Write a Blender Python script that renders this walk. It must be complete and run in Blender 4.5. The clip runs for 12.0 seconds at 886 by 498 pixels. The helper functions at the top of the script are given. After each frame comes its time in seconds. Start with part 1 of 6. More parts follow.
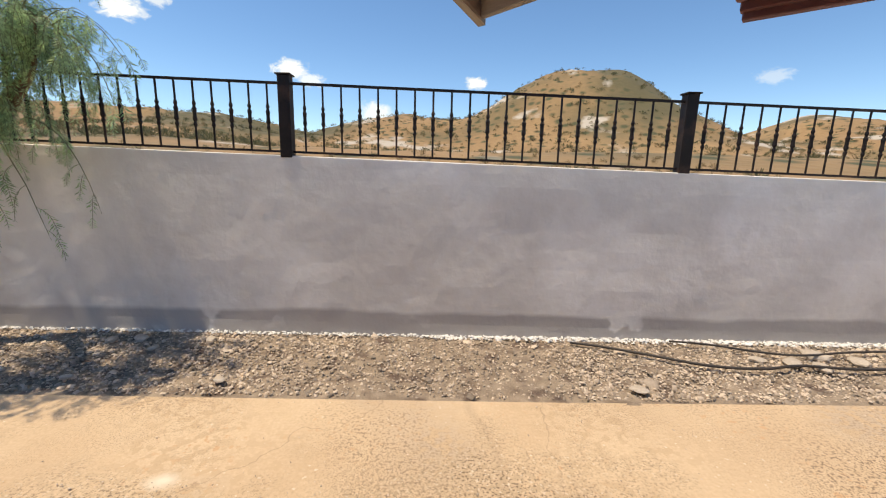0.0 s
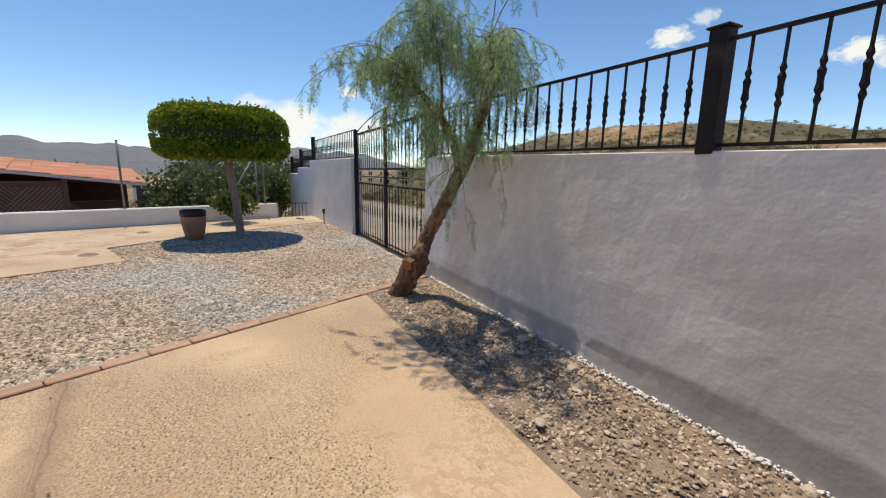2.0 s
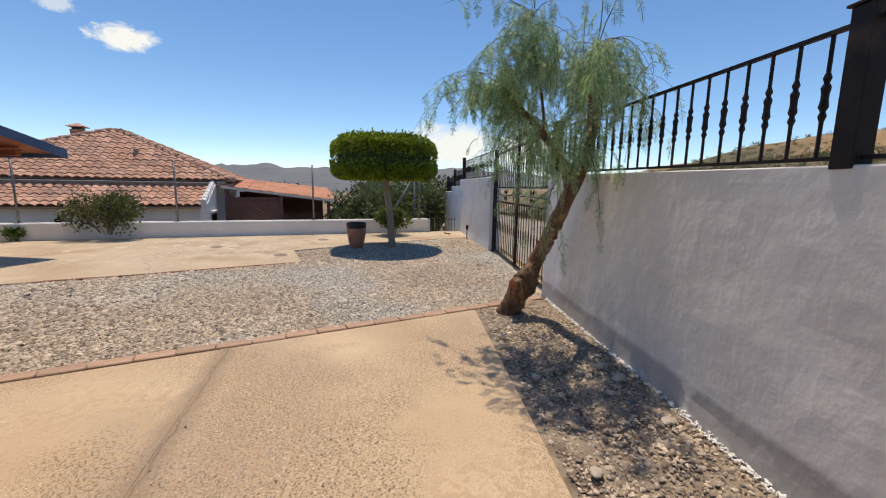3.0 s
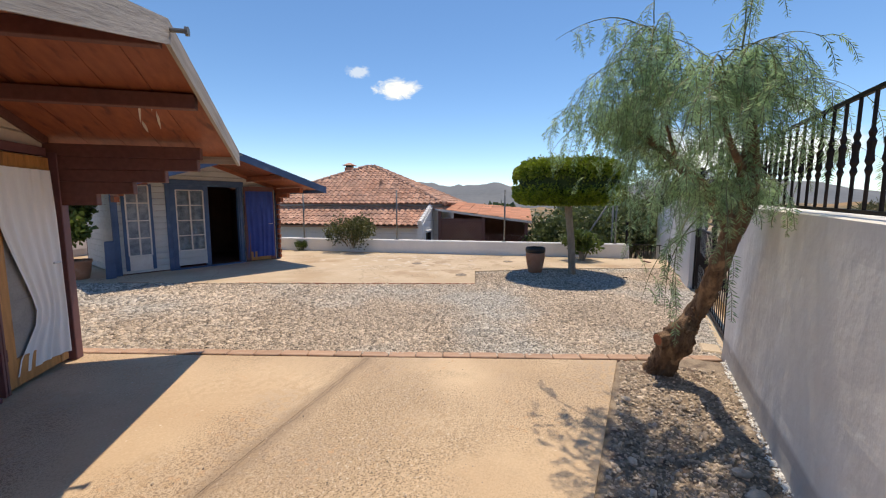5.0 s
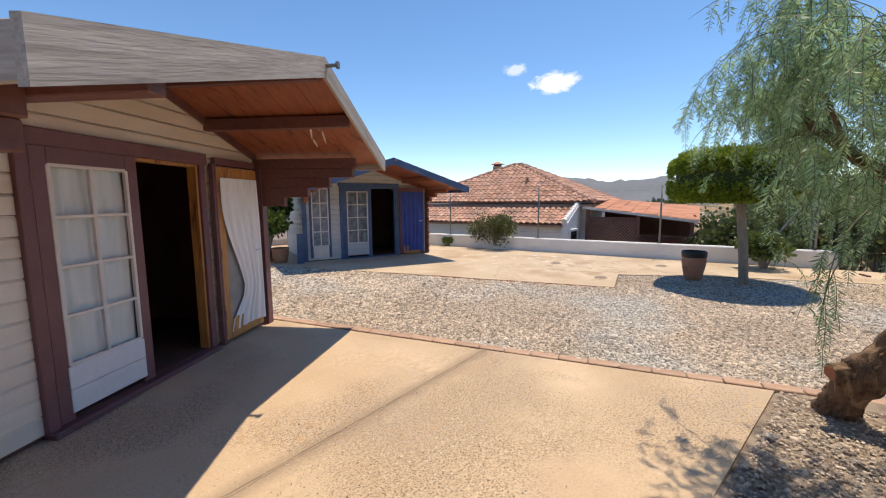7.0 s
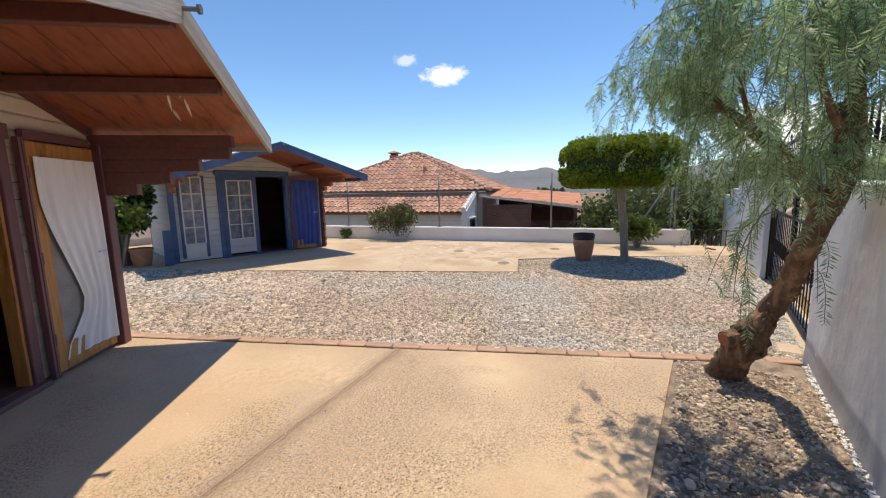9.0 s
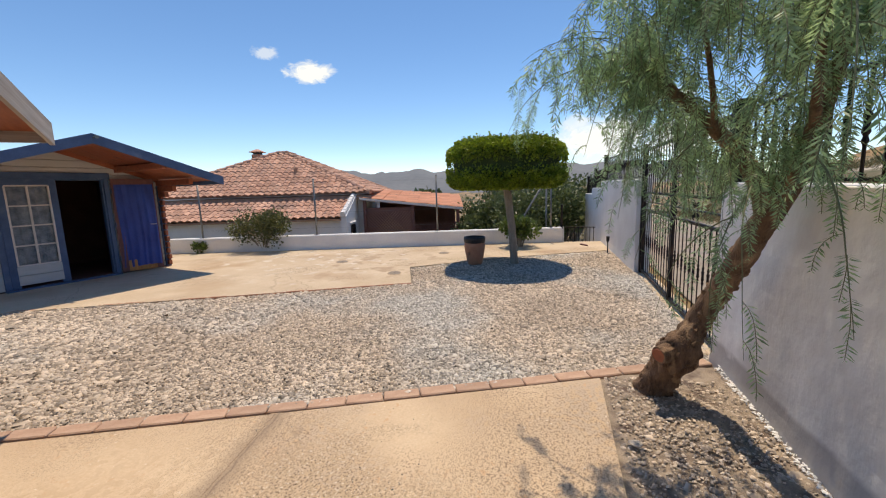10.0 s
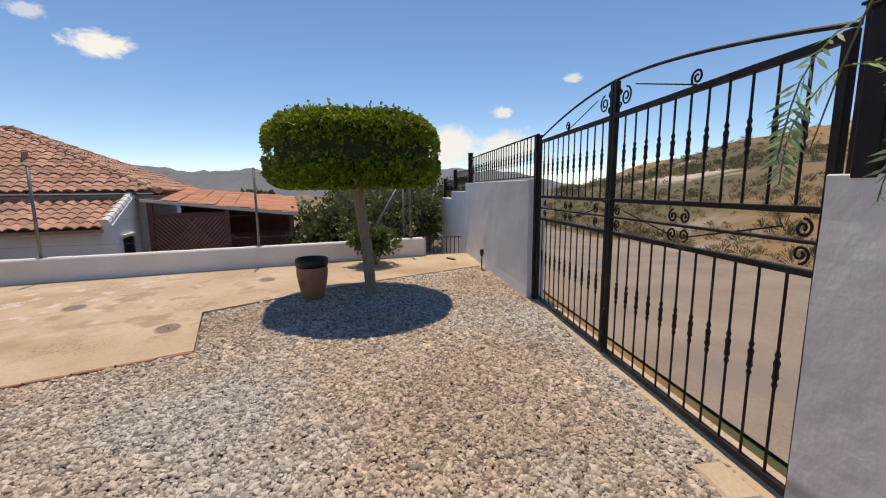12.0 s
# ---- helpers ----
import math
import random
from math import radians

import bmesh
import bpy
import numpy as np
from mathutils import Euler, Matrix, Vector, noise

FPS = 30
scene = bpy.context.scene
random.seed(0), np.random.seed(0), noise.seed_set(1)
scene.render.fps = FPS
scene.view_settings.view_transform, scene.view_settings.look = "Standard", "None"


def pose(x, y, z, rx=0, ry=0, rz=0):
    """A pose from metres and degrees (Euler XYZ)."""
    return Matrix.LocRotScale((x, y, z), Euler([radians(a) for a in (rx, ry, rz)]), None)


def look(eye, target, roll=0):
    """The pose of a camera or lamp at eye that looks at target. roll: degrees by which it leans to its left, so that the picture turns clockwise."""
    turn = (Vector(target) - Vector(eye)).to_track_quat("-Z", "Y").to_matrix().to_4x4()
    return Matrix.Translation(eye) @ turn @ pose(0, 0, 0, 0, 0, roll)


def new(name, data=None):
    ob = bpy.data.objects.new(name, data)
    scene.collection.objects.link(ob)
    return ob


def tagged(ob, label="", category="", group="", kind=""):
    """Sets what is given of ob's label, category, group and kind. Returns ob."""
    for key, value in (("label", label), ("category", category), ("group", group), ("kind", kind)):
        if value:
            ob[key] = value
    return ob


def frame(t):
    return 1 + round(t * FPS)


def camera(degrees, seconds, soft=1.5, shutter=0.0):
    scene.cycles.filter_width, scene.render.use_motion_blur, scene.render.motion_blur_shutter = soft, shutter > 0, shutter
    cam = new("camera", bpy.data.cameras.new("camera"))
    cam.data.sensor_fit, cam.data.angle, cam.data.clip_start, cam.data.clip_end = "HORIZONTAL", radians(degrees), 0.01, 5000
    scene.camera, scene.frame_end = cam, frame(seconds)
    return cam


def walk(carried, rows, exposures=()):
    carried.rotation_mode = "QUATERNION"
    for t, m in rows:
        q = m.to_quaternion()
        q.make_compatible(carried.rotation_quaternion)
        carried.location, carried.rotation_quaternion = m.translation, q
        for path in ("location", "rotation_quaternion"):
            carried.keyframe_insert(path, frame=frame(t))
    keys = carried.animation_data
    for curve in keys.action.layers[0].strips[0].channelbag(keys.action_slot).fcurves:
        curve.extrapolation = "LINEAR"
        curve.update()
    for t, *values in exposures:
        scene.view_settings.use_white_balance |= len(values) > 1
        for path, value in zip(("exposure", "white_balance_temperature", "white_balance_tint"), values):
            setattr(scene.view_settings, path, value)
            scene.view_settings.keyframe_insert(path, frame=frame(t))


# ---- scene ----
cam = camera(95.3, 12.0, 1.15)
PATH = [
    (0, (0.225, 0.292, 1.403), (0.246, 2.257, 1.027), 1.4),
    (0.5, (0.284, 0.548, 1.382), (-0.248, 2.438, 1.0), 1.8),
    (1, (0.298, 0.825, 1.352), (-0.748, 2.485, 0.963), 1.9),
    (1.5, (0.274, 1.106, 1.328), (-1.194, 2.411, 0.932), 1.7),
    (2, (0.35, 1.35, 1.364), (-1.403, 2.235, 0.994), 1.0),
    (2.5, (0.468, 1.627, 1.388), (-1.444, 2.107, 1.05), 0.7),
    (3, (0.535, 1.855, 1.385), (-1.437, 1.997, 1.087), 0.9),
    (3.2, (0.53, 1.965, 1.42), (-1.447, 1.99, 1.118), 0.7),
    (4.8, (0.412, 2.7, 1.573), (-1.407, 1.905, 1.338), 0.1),
    (5, (0.372, 2.742, 1.584), (-1.406, 1.854, 1.357), 0.1),
    (5.5, (0.298, 2.874, 1.574), (-1.36, 1.774, 1.37), 0.0),
    (6, (0.275, 3.016, 1.607), (-1.235, 1.722, 1.396), -0.1),
    (6.5, (0.286, 3.081, 1.593), (-1.09, 1.646, 1.377), -0.3),
    (6.7, (0.287, 3.09, 1.613), (-1.045, 1.616, 1.377), -0.4),
    (8.3, (0.263, 3.059, 1.557), (-1.165, 1.687, 1.275), -0.6),
    (8.5, (0.21, 3.025, 1.554), (-1.279, 1.719, 1.273), -0.9),
    (9, (0.065, 2.742, 1.547), (-1.587, 1.653, 1.26), -1.0),
    (9.5, (-0.152, 2.471, 1.573), (-1.949, 1.641, 1.284), -1.7),
    (10, (-0.587, 2.22, 1.584), (-2.487, 1.669, 1.289), -1.8),
    (10.5, (-1.148, 2.002, 1.527), (-3.103, 1.704, 1.232), -1.7),
    (11, (-1.773, 1.876, 1.479), (-3.749, 1.789, 1.184), -1.5),
    (11.5, (-2.395, 1.819, 1.496), (-4.371, 1.897, 1.201), -1.1),
    (12, (-3.016, 1.816, 1.519), (-4.985, 2.014, 1.227), -0.5),
]
walk(cam, [(t, look(eye, target, roll)) for t, eye, target, roll in PATH],
     [(0.0, 0.46, 8500, 11), (1.0, 0.34, 8400, 11), (2.5, 0.15, 8000, 12), (5.0, 0.32, 8000, 12), (6.5, 0.50, 8000, 12), (8.5, 0.50, 8000, 12), (9.5, 0.35, 8000, 12), (10.5, 0.24, 8250, 14), (12.0, 0.08, 8500, 16)])

# ---- world, sun, exposure ----
SUN_DIR = Vector((0.30, 0.04, -1.0)).normalized()
world = bpy.data.worlds.new("sky")
scene.world = world
world.use_nodes = True
wn = world.node_tree.nodes
sky = wn.new("ShaderNodeTexSky")
sky.sky_type, sky.sun_disc = "NISHITA", False
sky.sun_elevation, sky.sun_rotation = math.radians(73), math.radians(-94)
sky.air_density, sky.dust_density, sky.ozone_density = 0.75, 0.02, 5.0
wn["Background"].inputs[1].default_value = 0.15
tone = wn.new("ShaderNodeHueSaturation")
tone.inputs["Saturation"].default_value, tone.inputs["Value"].default_value = 1.15, 1.08
world.node_tree.links.new(sky.outputs[0], tone.inputs["Color"])
world.node_tree.links.new(tone.outputs[0], wn["Background"].inputs[0])
sun = new("sun", bpy.data.lights.new("sun", "SUN"))
sun.data.energy, sun.data.angle, sun.data.color = 3.05, math.radians(0.53), (1.0, 0.945, 0.855)
sun.matrix_world = look((0, 0, 30), Vector((0, 0, 30)) + SUN_DIR)


# ---- materials ----
def material(name, dark, light, rough=0.7, scale=6.0, fine=60.0, bump=0.25, metal=0.0, third=None, third_at=0.62, stretch=(1, 1, 1), spread=0.18,
             transmission=0.0, per_piece=0.0, depth=0.01, detail=6.0):
    """A surface with broad stains between two colours, fine grain, optional patches of a third colour and fine relief."""
    m = bpy.data.materials.new(name)
    m.use_nodes = True
    nt = m.node_tree
    n, l = nt.nodes, nt.links
    b = n["Principled BSDF"]
    co = n.new("ShaderNodeTexCoord")
    mp = n.new("ShaderNodeMapping")
    mp.inputs["Scale"].default_value = stretch
    l.new(co.outputs["Object"], mp.inputs[0])
    big = n.new("ShaderNodeTexNoise")
    big.inputs["Scale"].default_value, big.inputs["Detail"].default_value = scale, detail
    l.new(mp.outputs[0], big.inputs[0])
    small = n.new("ShaderNodeTexNoise")
    small.inputs["Scale"].default_value, small.inputs["Detail"].default_value = fine, 5
    l.new(mp.outputs[0], small.inputs[0])
    mixf = n.new("ShaderNodeMix")
    mixf.inputs[0].default_value = 0.4
    l.new(big.outputs[0], mixf.inputs[2])
    l.new(small.outputs[0], mixf.inputs[3])
    ramp = n.new("ShaderNodeValToRGB")
    ramp.color_ramp.elements[0].position, ramp.color_ramp.elements[1].position = 0.5 - spread, 0.5 + spread
    ramp.color_ramp.elements[0].color, ramp.color_ramp.elements[1].color = (*dark, 1), (*light, 1)
    l.new(mixf.outputs[0], ramp.inputs[0])
    col = ramp.outputs[0]
    if third:
        patch = n.new("ShaderNodeTexNoise")
        patch.inputs["Scale"].default_value, patch.inputs["Detail"].default_value = scale * 0.6, 7
        pr = n.new("ShaderNodeValToRGB")
        pr.color_ramp.elements[0].position, pr.color_ramp.elements[1].position = third_at - 0.06, third_at + 0.08
        l.new(mp.outputs[0], patch.inputs[0])
        l.new(patch.outputs[0], pr.inputs[0])
        mx = n.new("ShaderNodeMix")
        mx.data_type = "RGBA"
        mx.inputs[7].default_value = (*third, 1)
        l.new(pr.outputs[0], mx.inputs[0])
        l.new(col, mx.inputs[6])
        col = mx.outputs[2]
    if per_piece:
        info = n.new("ShaderNodeObjectInfo")
        geo = n.new("ShaderNodeNewGeometry")
        add = n.new("ShaderNodeMath")
        add.operation = "ADD"
        l.new(info.outputs["Random"], add.inputs[0])
        l.new(geo.outputs["Random Per Island"], add.inputs[1])
        fr = n.new("ShaderNodeMath")
        fr.operation = "FRACT"
        l.new(add.outputs[0], fr.inputs[0])
        rng = n.new("ShaderNodeMapRange")
        rng.inputs[3].default_value, rng.inputs[4].default_value = 1 - per_piece, 1 + per_piece
        l.new(fr.outputs[0], rng.inputs[0])
        hs = n.new("ShaderNodeHueSaturation")
        l.new(rng.outputs[0], hs.inputs["Value"])
        l.new(col, hs.inputs["Color"])
        col = hs.outputs[0]
    l.new(col, b.inputs["Base Color"])
    rr = n.new("ShaderNodeMapRange")
    rr.inputs[3].default_value, rr.inputs[4].default_value = max(rough - 0.1, 0.05), min(rough + 0.1, 1)
    l.new(small.outputs[0], rr.inputs[0])
    l.new(rr.outputs[0], b.inputs["Roughness"])
    b.inputs["Metallic"].default_value = metal
    b.inputs["Transmission Weight"].default_value = transmission
    bp = n.new("ShaderNodeBump")
    bp.inputs["Strength"].default_value, bp.inputs["Distance"].default_value = bump, depth
    l.new(mixf.outputs[0], bp.inputs["Height"])
    l.new(bp.outputs[0], b.inputs["Normal"])
    return m


def socket_mix(m, factor, colour):
    """Lays another colour over a material's own where factor is 1."""
    nt = m.node_tree
    b = nt.nodes["Principled BSDF"]
    mx = nt.nodes.new("ShaderNodeMix")
    mx.data_type = "RGBA"
    mx.inputs[7].default_value = (*colour, 1)
    nt.links.new(factor, mx.inputs[0])
    nt.links.new(b.inputs["Base Color"].links[0].from_socket, mx.inputs[6])
    nt.links.new(mx.outputs[2], b.inputs["Base Color"])


def wavy_band(m, direction, at, soft, wave, scale, strength, invert=False):
    """1 where a point's way along direction is under at, with an uneven edge; with invert, 1 near that line only."""
    nt = m.node_tree
    n, l = nt.nodes, nt.links
    co = n.new("ShaderNodeTexCoord")
    dot = n.new("ShaderNodeVectorMath")
    dot.operation = "DOT_PRODUCT"
    dot.inputs[1].default_value = direction
    l.new(co.outputs["Object"], dot.inputs[0])
    nz = n.new("ShaderNodeTexNoise")
    nz.inputs["Scale"].default_value, nz.inputs["Detail"].default_value = scale, 6
    l.new(co.outputs["Object"], nz.inputs[0])
    ad = n.new("ShaderNodeMath")
    ad.operation = "MULTIPLY_ADD"
    ad.inputs[1].default_value = wave
    l.new(nz.outputs[0], ad.inputs[0])
    l.new(dot.outputs["Value"], ad.inputs[2])
    sub = n.new("ShaderNodeMath")
    sub.operation = "SUBTRACT"
    sub.inputs[1].default_value = at + wave * 0.5
    l.new(ad.outputs[0], sub.inputs[0])
    out = sub.outputs[0]
    if invert:
        ab = n.new("ShaderNodeMath")
        ab.operation = "ABSOLUTE"
        l.new(out, ab.inputs[0])
        out = ab.outputs[0]
    mr = n.new("ShaderNodeMapRange")
    mr.inputs[1].default_value, mr.inputs[2].default_value = (0.0, soft) if invert else (-soft, soft)
    mr.inputs[3].default_value, mr.inputs[4].default_value = strength, 0.0
    l.new(out, mr.inputs[0])
    return mr.outputs[0]


def speckles(m, scale, size, patch_scale, patch_at):
    """1 on small specks, which crowd together in patches."""
    nt = m.node_tree
    n, l = nt.nodes, nt.links
    co = n.new("ShaderNodeTexCoord")
    vo = n.new("ShaderNodeTexNoise")
    vo.inputs["Scale"].default_value, vo.inputs["Detail"].default_value = scale, 3
    l.new(co.outputs["Object"], vo.inputs[0])
    pa = n.new("ShaderNodeTexNoise")
    pa.inputs["Scale"].default_value, pa.inputs["Detail"].default_value = patch_scale, 6
    l.new(co.outputs["Object"], pa.inputs[0])
    r1, r2 = n.new("ShaderNodeMapRange"), n.new("ShaderNodeMapRange")
    r1.inputs[1].default_value, r1.inputs[2].default_value = size, size + 0.05
    r2.inputs[1].default_value, r2.inputs[2].default_value = patch_at, patch_at + 0.14
    l.new(vo.outputs[0], r1.inputs[0])
    l.new(pa.outputs[0], r2.inputs[0])
    mu = n.new("ShaderNodeMath")
    mu.operation = "MULTIPLY"
    l.new(r1.outputs[0], mu.inputs[0])
    l.new(r2.outputs[0], mu.inputs[1])
    return mu.outputs[0]


def hairlines(m, scale, width, warp):
    """1 along a wide net of hairline cracks."""
    nt = m.node_tree
    n, l = nt.nodes, nt.links
    co = n.new("ShaderNodeTexCoord")
    nz = n.new("ShaderNodeTexNoise")
    nz.inputs["Scale"].default_value, nz.inputs["Detail"].default_value = 2.5, 8
    l.new(co.outputs["Object"], nz.inputs[0])
    mx = n.new("ShaderNodeMix")
    mx.data_type = "VECTOR"
    mx.inputs[0].default_value = warp
    l.new(co.outputs["Object"], mx.inputs[4])
    l.new(nz.outputs[1], mx.inputs[5])
    vo = n.new("ShaderNodeTexVoronoi")
    vo.feature = "DISTANCE_TO_EDGE"
    vo.inputs["Scale"].default_value = scale
    l.new(mx.outputs[1], vo.inputs[0])
    mr = n.new("ShaderNodeMapRange")
    mr.inputs[1].default_value, mr.inputs[2].default_value = 0.0, width
    mr.inputs[3].default_value, mr.inputs[4].default_value = 0.45, 0.0
    l.new(vo.outputs["Distance"], mr.inputs[0])
    return mr.outputs[0]


def worn_patch(m, centre, radius, scale, at):
    """1 on the grit that shows where a patch of the surface has worn, round centre."""
    nt = m.node_tree
    n, l = nt.nodes, nt.links
    co = n.new("ShaderNodeTexCoord")
    mp = n.new("ShaderNodeMapping")
    mp.inputs["Location"].default_value = (-centre[0] / radius[0], -centre[1] / radius[1], 0)
    mp.inputs["Scale"].default_value = (1 / radius[0], 1 / radius[1], 1)
    l.new(co.outputs["Object"], mp.inputs[0])
    ln = n.new("ShaderNodeVectorMath")
    ln.operation = "LENGTH"
    l.new(mp.outputs[0], ln.inputs[0])
    edge = n.new("ShaderNodeTexNoise")
    edge.inputs["Scale"].default_value, edge.inputs["Detail"].default_value = 3.2, 9
    l.new(co.outputs["Object"], edge.inputs[0])
    ad = n.new("ShaderNodeMath")
    ad.operation = "MULTIPLY_ADD"
    ad.inputs[1].default_value = 2.2
    l.new(edge.outputs[0], ad.inputs[0])
    l.new(ln.outputs["Value"], ad.inputs[2])
    inside_ = n.new("ShaderNodeMapRange")
    inside_.inputs[1].default_value, inside_.inputs[2].default_value = 1.35, 2.15
    inside_.inputs[3].default_value, inside_.inputs[4].default_value = 1.0, 0.0
    l.new(ad.outputs[0], inside_.inputs[0])
    grit = n.new("ShaderNodeTexNoise")
    grit.inputs["Scale"].default_value, grit.inputs["Detail"].default_value = scale, 4
    l.new(co.outputs["Object"], grit.inputs[0])
    gr = n.new("ShaderNodeMapRange")
    gr.inputs[1].default_value, gr.inputs[2].default_value = at, at + 0.07
    l.new(grit.outputs[0], gr.inputs[0])
    mu = n.new("ShaderNodeMath")
    mu.operation = "MULTIPLY"
    l.new(inside_.outputs[0], mu.inputs[0])
    l.new(gr.outputs[0], mu.inputs[1])
    return mu.outputs[0]


def leaf_material(name, dark, light, glow=0.35, rough=0.45):
    """Leaves that shine a little and let some sun through."""
    m = material(name, dark, light, rough=rough, scale=3, fine=40, bump=0.1, per_piece=0.35)
    nt = m.node_tree
    b = nt.nodes["Principled BSDF"]
    tr = nt.nodes.new("ShaderNodeBsdfTranslucent")
    src = b.inputs["Base Color"].links[0].from_socket
    nt.links.new(src, tr.inputs[0])
    mx = nt.nodes.new("ShaderNodeMixShader")
    mx.inputs[0].default_value = glow
    nt.links.new(b.outputs[0], mx.inputs[1])
    nt.links.new(tr.outputs[0], mx.inputs[2])
    nt.links.new(mx.outputs[0], nt.nodes["Material Output"].inputs[0])
    return m


M_CONCRETE = material("sandy_concrete", (0.50, 0.345, 0.215), (0.69, 0.535, 0.365), 0.85, 1.1, 55, 0.55, third=(0.49, 0.375, 0.27), third_at=0.56, spread=0.2, detail=10)
M_CONCRETE_PALE = material("pale_concrete", (0.46, 0.34, 0.22), (0.68, 0.55, 0.40), 0.85, 1.1, 40, 0.3, detail=10, third=(0.46, 0.32, 0.2), third_at=0.6, spread=0.2)
socket_mix(M_CONCRETE, speckles(M_CONCRETE, 16, 0.50, 1.3, 0.44), (0.54, 0.39, 0.25))
socket_mix(M_CONCRETE, speckles(M_CONCRETE, 60, 0.54, 0.8, 0.46), (0.27, 0.19, 0.125))
socket_mix(M_CONCRETE, speckles(M_CONCRETE, 20, 0.60, 1.7, 0.50), (0.57, 0.365, 0.215))
socket_mix(M_CONCRETE, speckles(M_CONCRETE, 34, 0.66, 2.0, 0.42), (0.72, 0.62, 0.48))
socket_mix(M_CONCRETE, hairlines(M_CONCRETE, 0.33, 0.0012, 0.30), (0.22, 0.15, 0.10))
JN = (-0.184, 0.983, 0.0)
socket_mix(M_CONCRETE, wavy_band(M_CONCRETE, JN, 0.795, 0.14, 0.12, 5.0, 0.75, True), (0.29, 0.215, 0.15))
socket_mix(M_CONCRETE, wavy_band(M_CONCRETE, JN, 0.80, 0.010, 0.07, 7.0, 0.6, True), (0.15, 0.105, 0.075))
socket_mix(M_CONCRETE, speckles(M_CONCRETE, 140, 0.56, 0.9, 0.45), (0.22, 0.15, 0.10))
socket_mix(M_CONCRETE, wavy_band(M_CONCRETE, (0.985, 0.17, 0.0), 0.87, 0.06, 0.25, 3.5, 0.35, True), (0.33, 0.24, 0.165))
for spot, reach_ in (((-1.35, 1.35), (1.3, 0.75)), ((-2.2, 0.9), (0.9, 0.5)), ((0.6, 1.7), (0.9, 0.6))):
    socket_mix(M_CONCRETE, worn_patch(M_CONCRETE, spot, reach_, 30, 0.47), (0.47, 0.345, 0.225))
    socket_mix(M_CONCRETE, worn_patch(M_CONCRETE, spot, reach_, 75, 0.53), (0.20, 0.14, 0.09))
    socket_mix(M_CONCRETE, worn_patch(M_CONCRETE, spot, reach_, 48, 0.60), (0.66, 0.56, 0.43))
socket_mix(M_CONCRETE, worn_patch(M_CONCRETE, (-1.0, 1.9), (0.09, 0.06), 4, 0.2), (0.74, 0.65, 0.52))
socket_mix(M_CONCRETE_PALE, worn_patch(M_CONCRETE_PALE, (-8.6, -1.6), (2.6, 2.2), 2.2, 0.52), (0.42, 0.30, 0.195))
socket_mix(M_CONCRETE_PALE, worn_patch(M_CONCRETE_PALE, (-8.9, -3.4), (2.6, 2.6), 3.0, 0.56), (0.66, 0.585, 0.49))
socket_mix(M_CONCRETE_PALE, speckles(M_CONCRETE_PALE, 40, 0.56, 0.8, 0.47), (0.30, 0.22, 0.15))
socket_mix(M_CONCRETE_PALE, hairlines(M_CONCRETE_PALE, 0.3, 0.003, 0.25), (0.28, 0.20, 0.13))
M_GRAVEL = material("gravel_stone", (0.30, 0.235, 0.178), (0.60, 0.50, 0.40), 0.85, 0.7, 35, 0.3, per_piece=0.58, spread=0.24, third=(0.44, 0.415, 0.375), third_at=0.54)
M_GRAVEL_BED = material("gravel_bed", (0.17, 0.135, 0.105), (0.40, 0.33, 0.265), 0.95, 60, 220, 1.0, depth=0.02)
M_SOIL = material("dry_soil", (0.20, 0.15, 0.11), (0.42, 0.335, 0.25), 0.95, 9, 120, 0.9, third=(0.13, 0.09, 0.07), third_at=0.57, depth=0.02)
M_CHIP = material("bed_stone", (0.30, 0.235, 0.18), (0.58, 0.485, 0.395), 0.9, 1.5, 40, 0.3, per_piece=0.6, spread=0.22)
M_PLASTER_CRUMB = material("plaster_crumb", (0.70, 0.69, 0.67), (0.86, 0.85, 0.83), 0.9, 8, 60, 0.5)
M_WALL = material("painted_render", (0.70, 0.67, 0.62), (0.80, 0.775, 0.725), 0.78, 1.5, 9, 0.6, third=(0.87, 0.85, 0.81), third_at=0.57, spread=0.2, depth=0.03, detail=9)
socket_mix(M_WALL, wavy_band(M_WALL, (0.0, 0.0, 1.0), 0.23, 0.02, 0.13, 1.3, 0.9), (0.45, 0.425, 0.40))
socket_mix(M_WALL, speckles(M_WALL, 3.2, 0.56, 0.9, 0.50), (0.82, 0.795, 0.75))
M_WHITE = material("whitewash", (0.70, 0.70, 0.70), (0.83, 0.83, 0.82), 0.8, 2, 30, 0.3)
M_IRON = material("black_iron", (0.012, 0.009, 0.008), (0.028, 0.019, 0.016), 0.55, 6, 120, 0.2, third=(0.085, 0.045, 0.03), third_at=0.64)
M_IRON.node_tree.nodes["Principled BSDF"].inputs["Specular IOR Level"].default_value = 0.22
M_BRICK = material("terracotta_edging", (0.40, 0.235, 0.155), (0.55, 0.375, 0.27), 0.85, 6, 90, 0.4, per_piece=0.14)
M_TERRACOTTA = material("terracotta", (0.34, 0.15, 0.085), (0.47, 0.235, 0.145), 0.75, 5, 80, 0.3, third=(0.50, 0.33, 0.24), third_at=0.63)
M_BLACK = material("black_plastic", (0.008, 0.008, 0.009), (0.02, 0.02, 0.022), 0.5, 8, 60, 0.1)
M_TILE = material("clay_roof_tile", (0.42, 0.215, 0.145), (0.62, 0.38, 0.28), 0.85, 1.2, 30, 0.4, per_piece=0.25, third=(0.36, 0.22, 0.17), third_at=0.6)
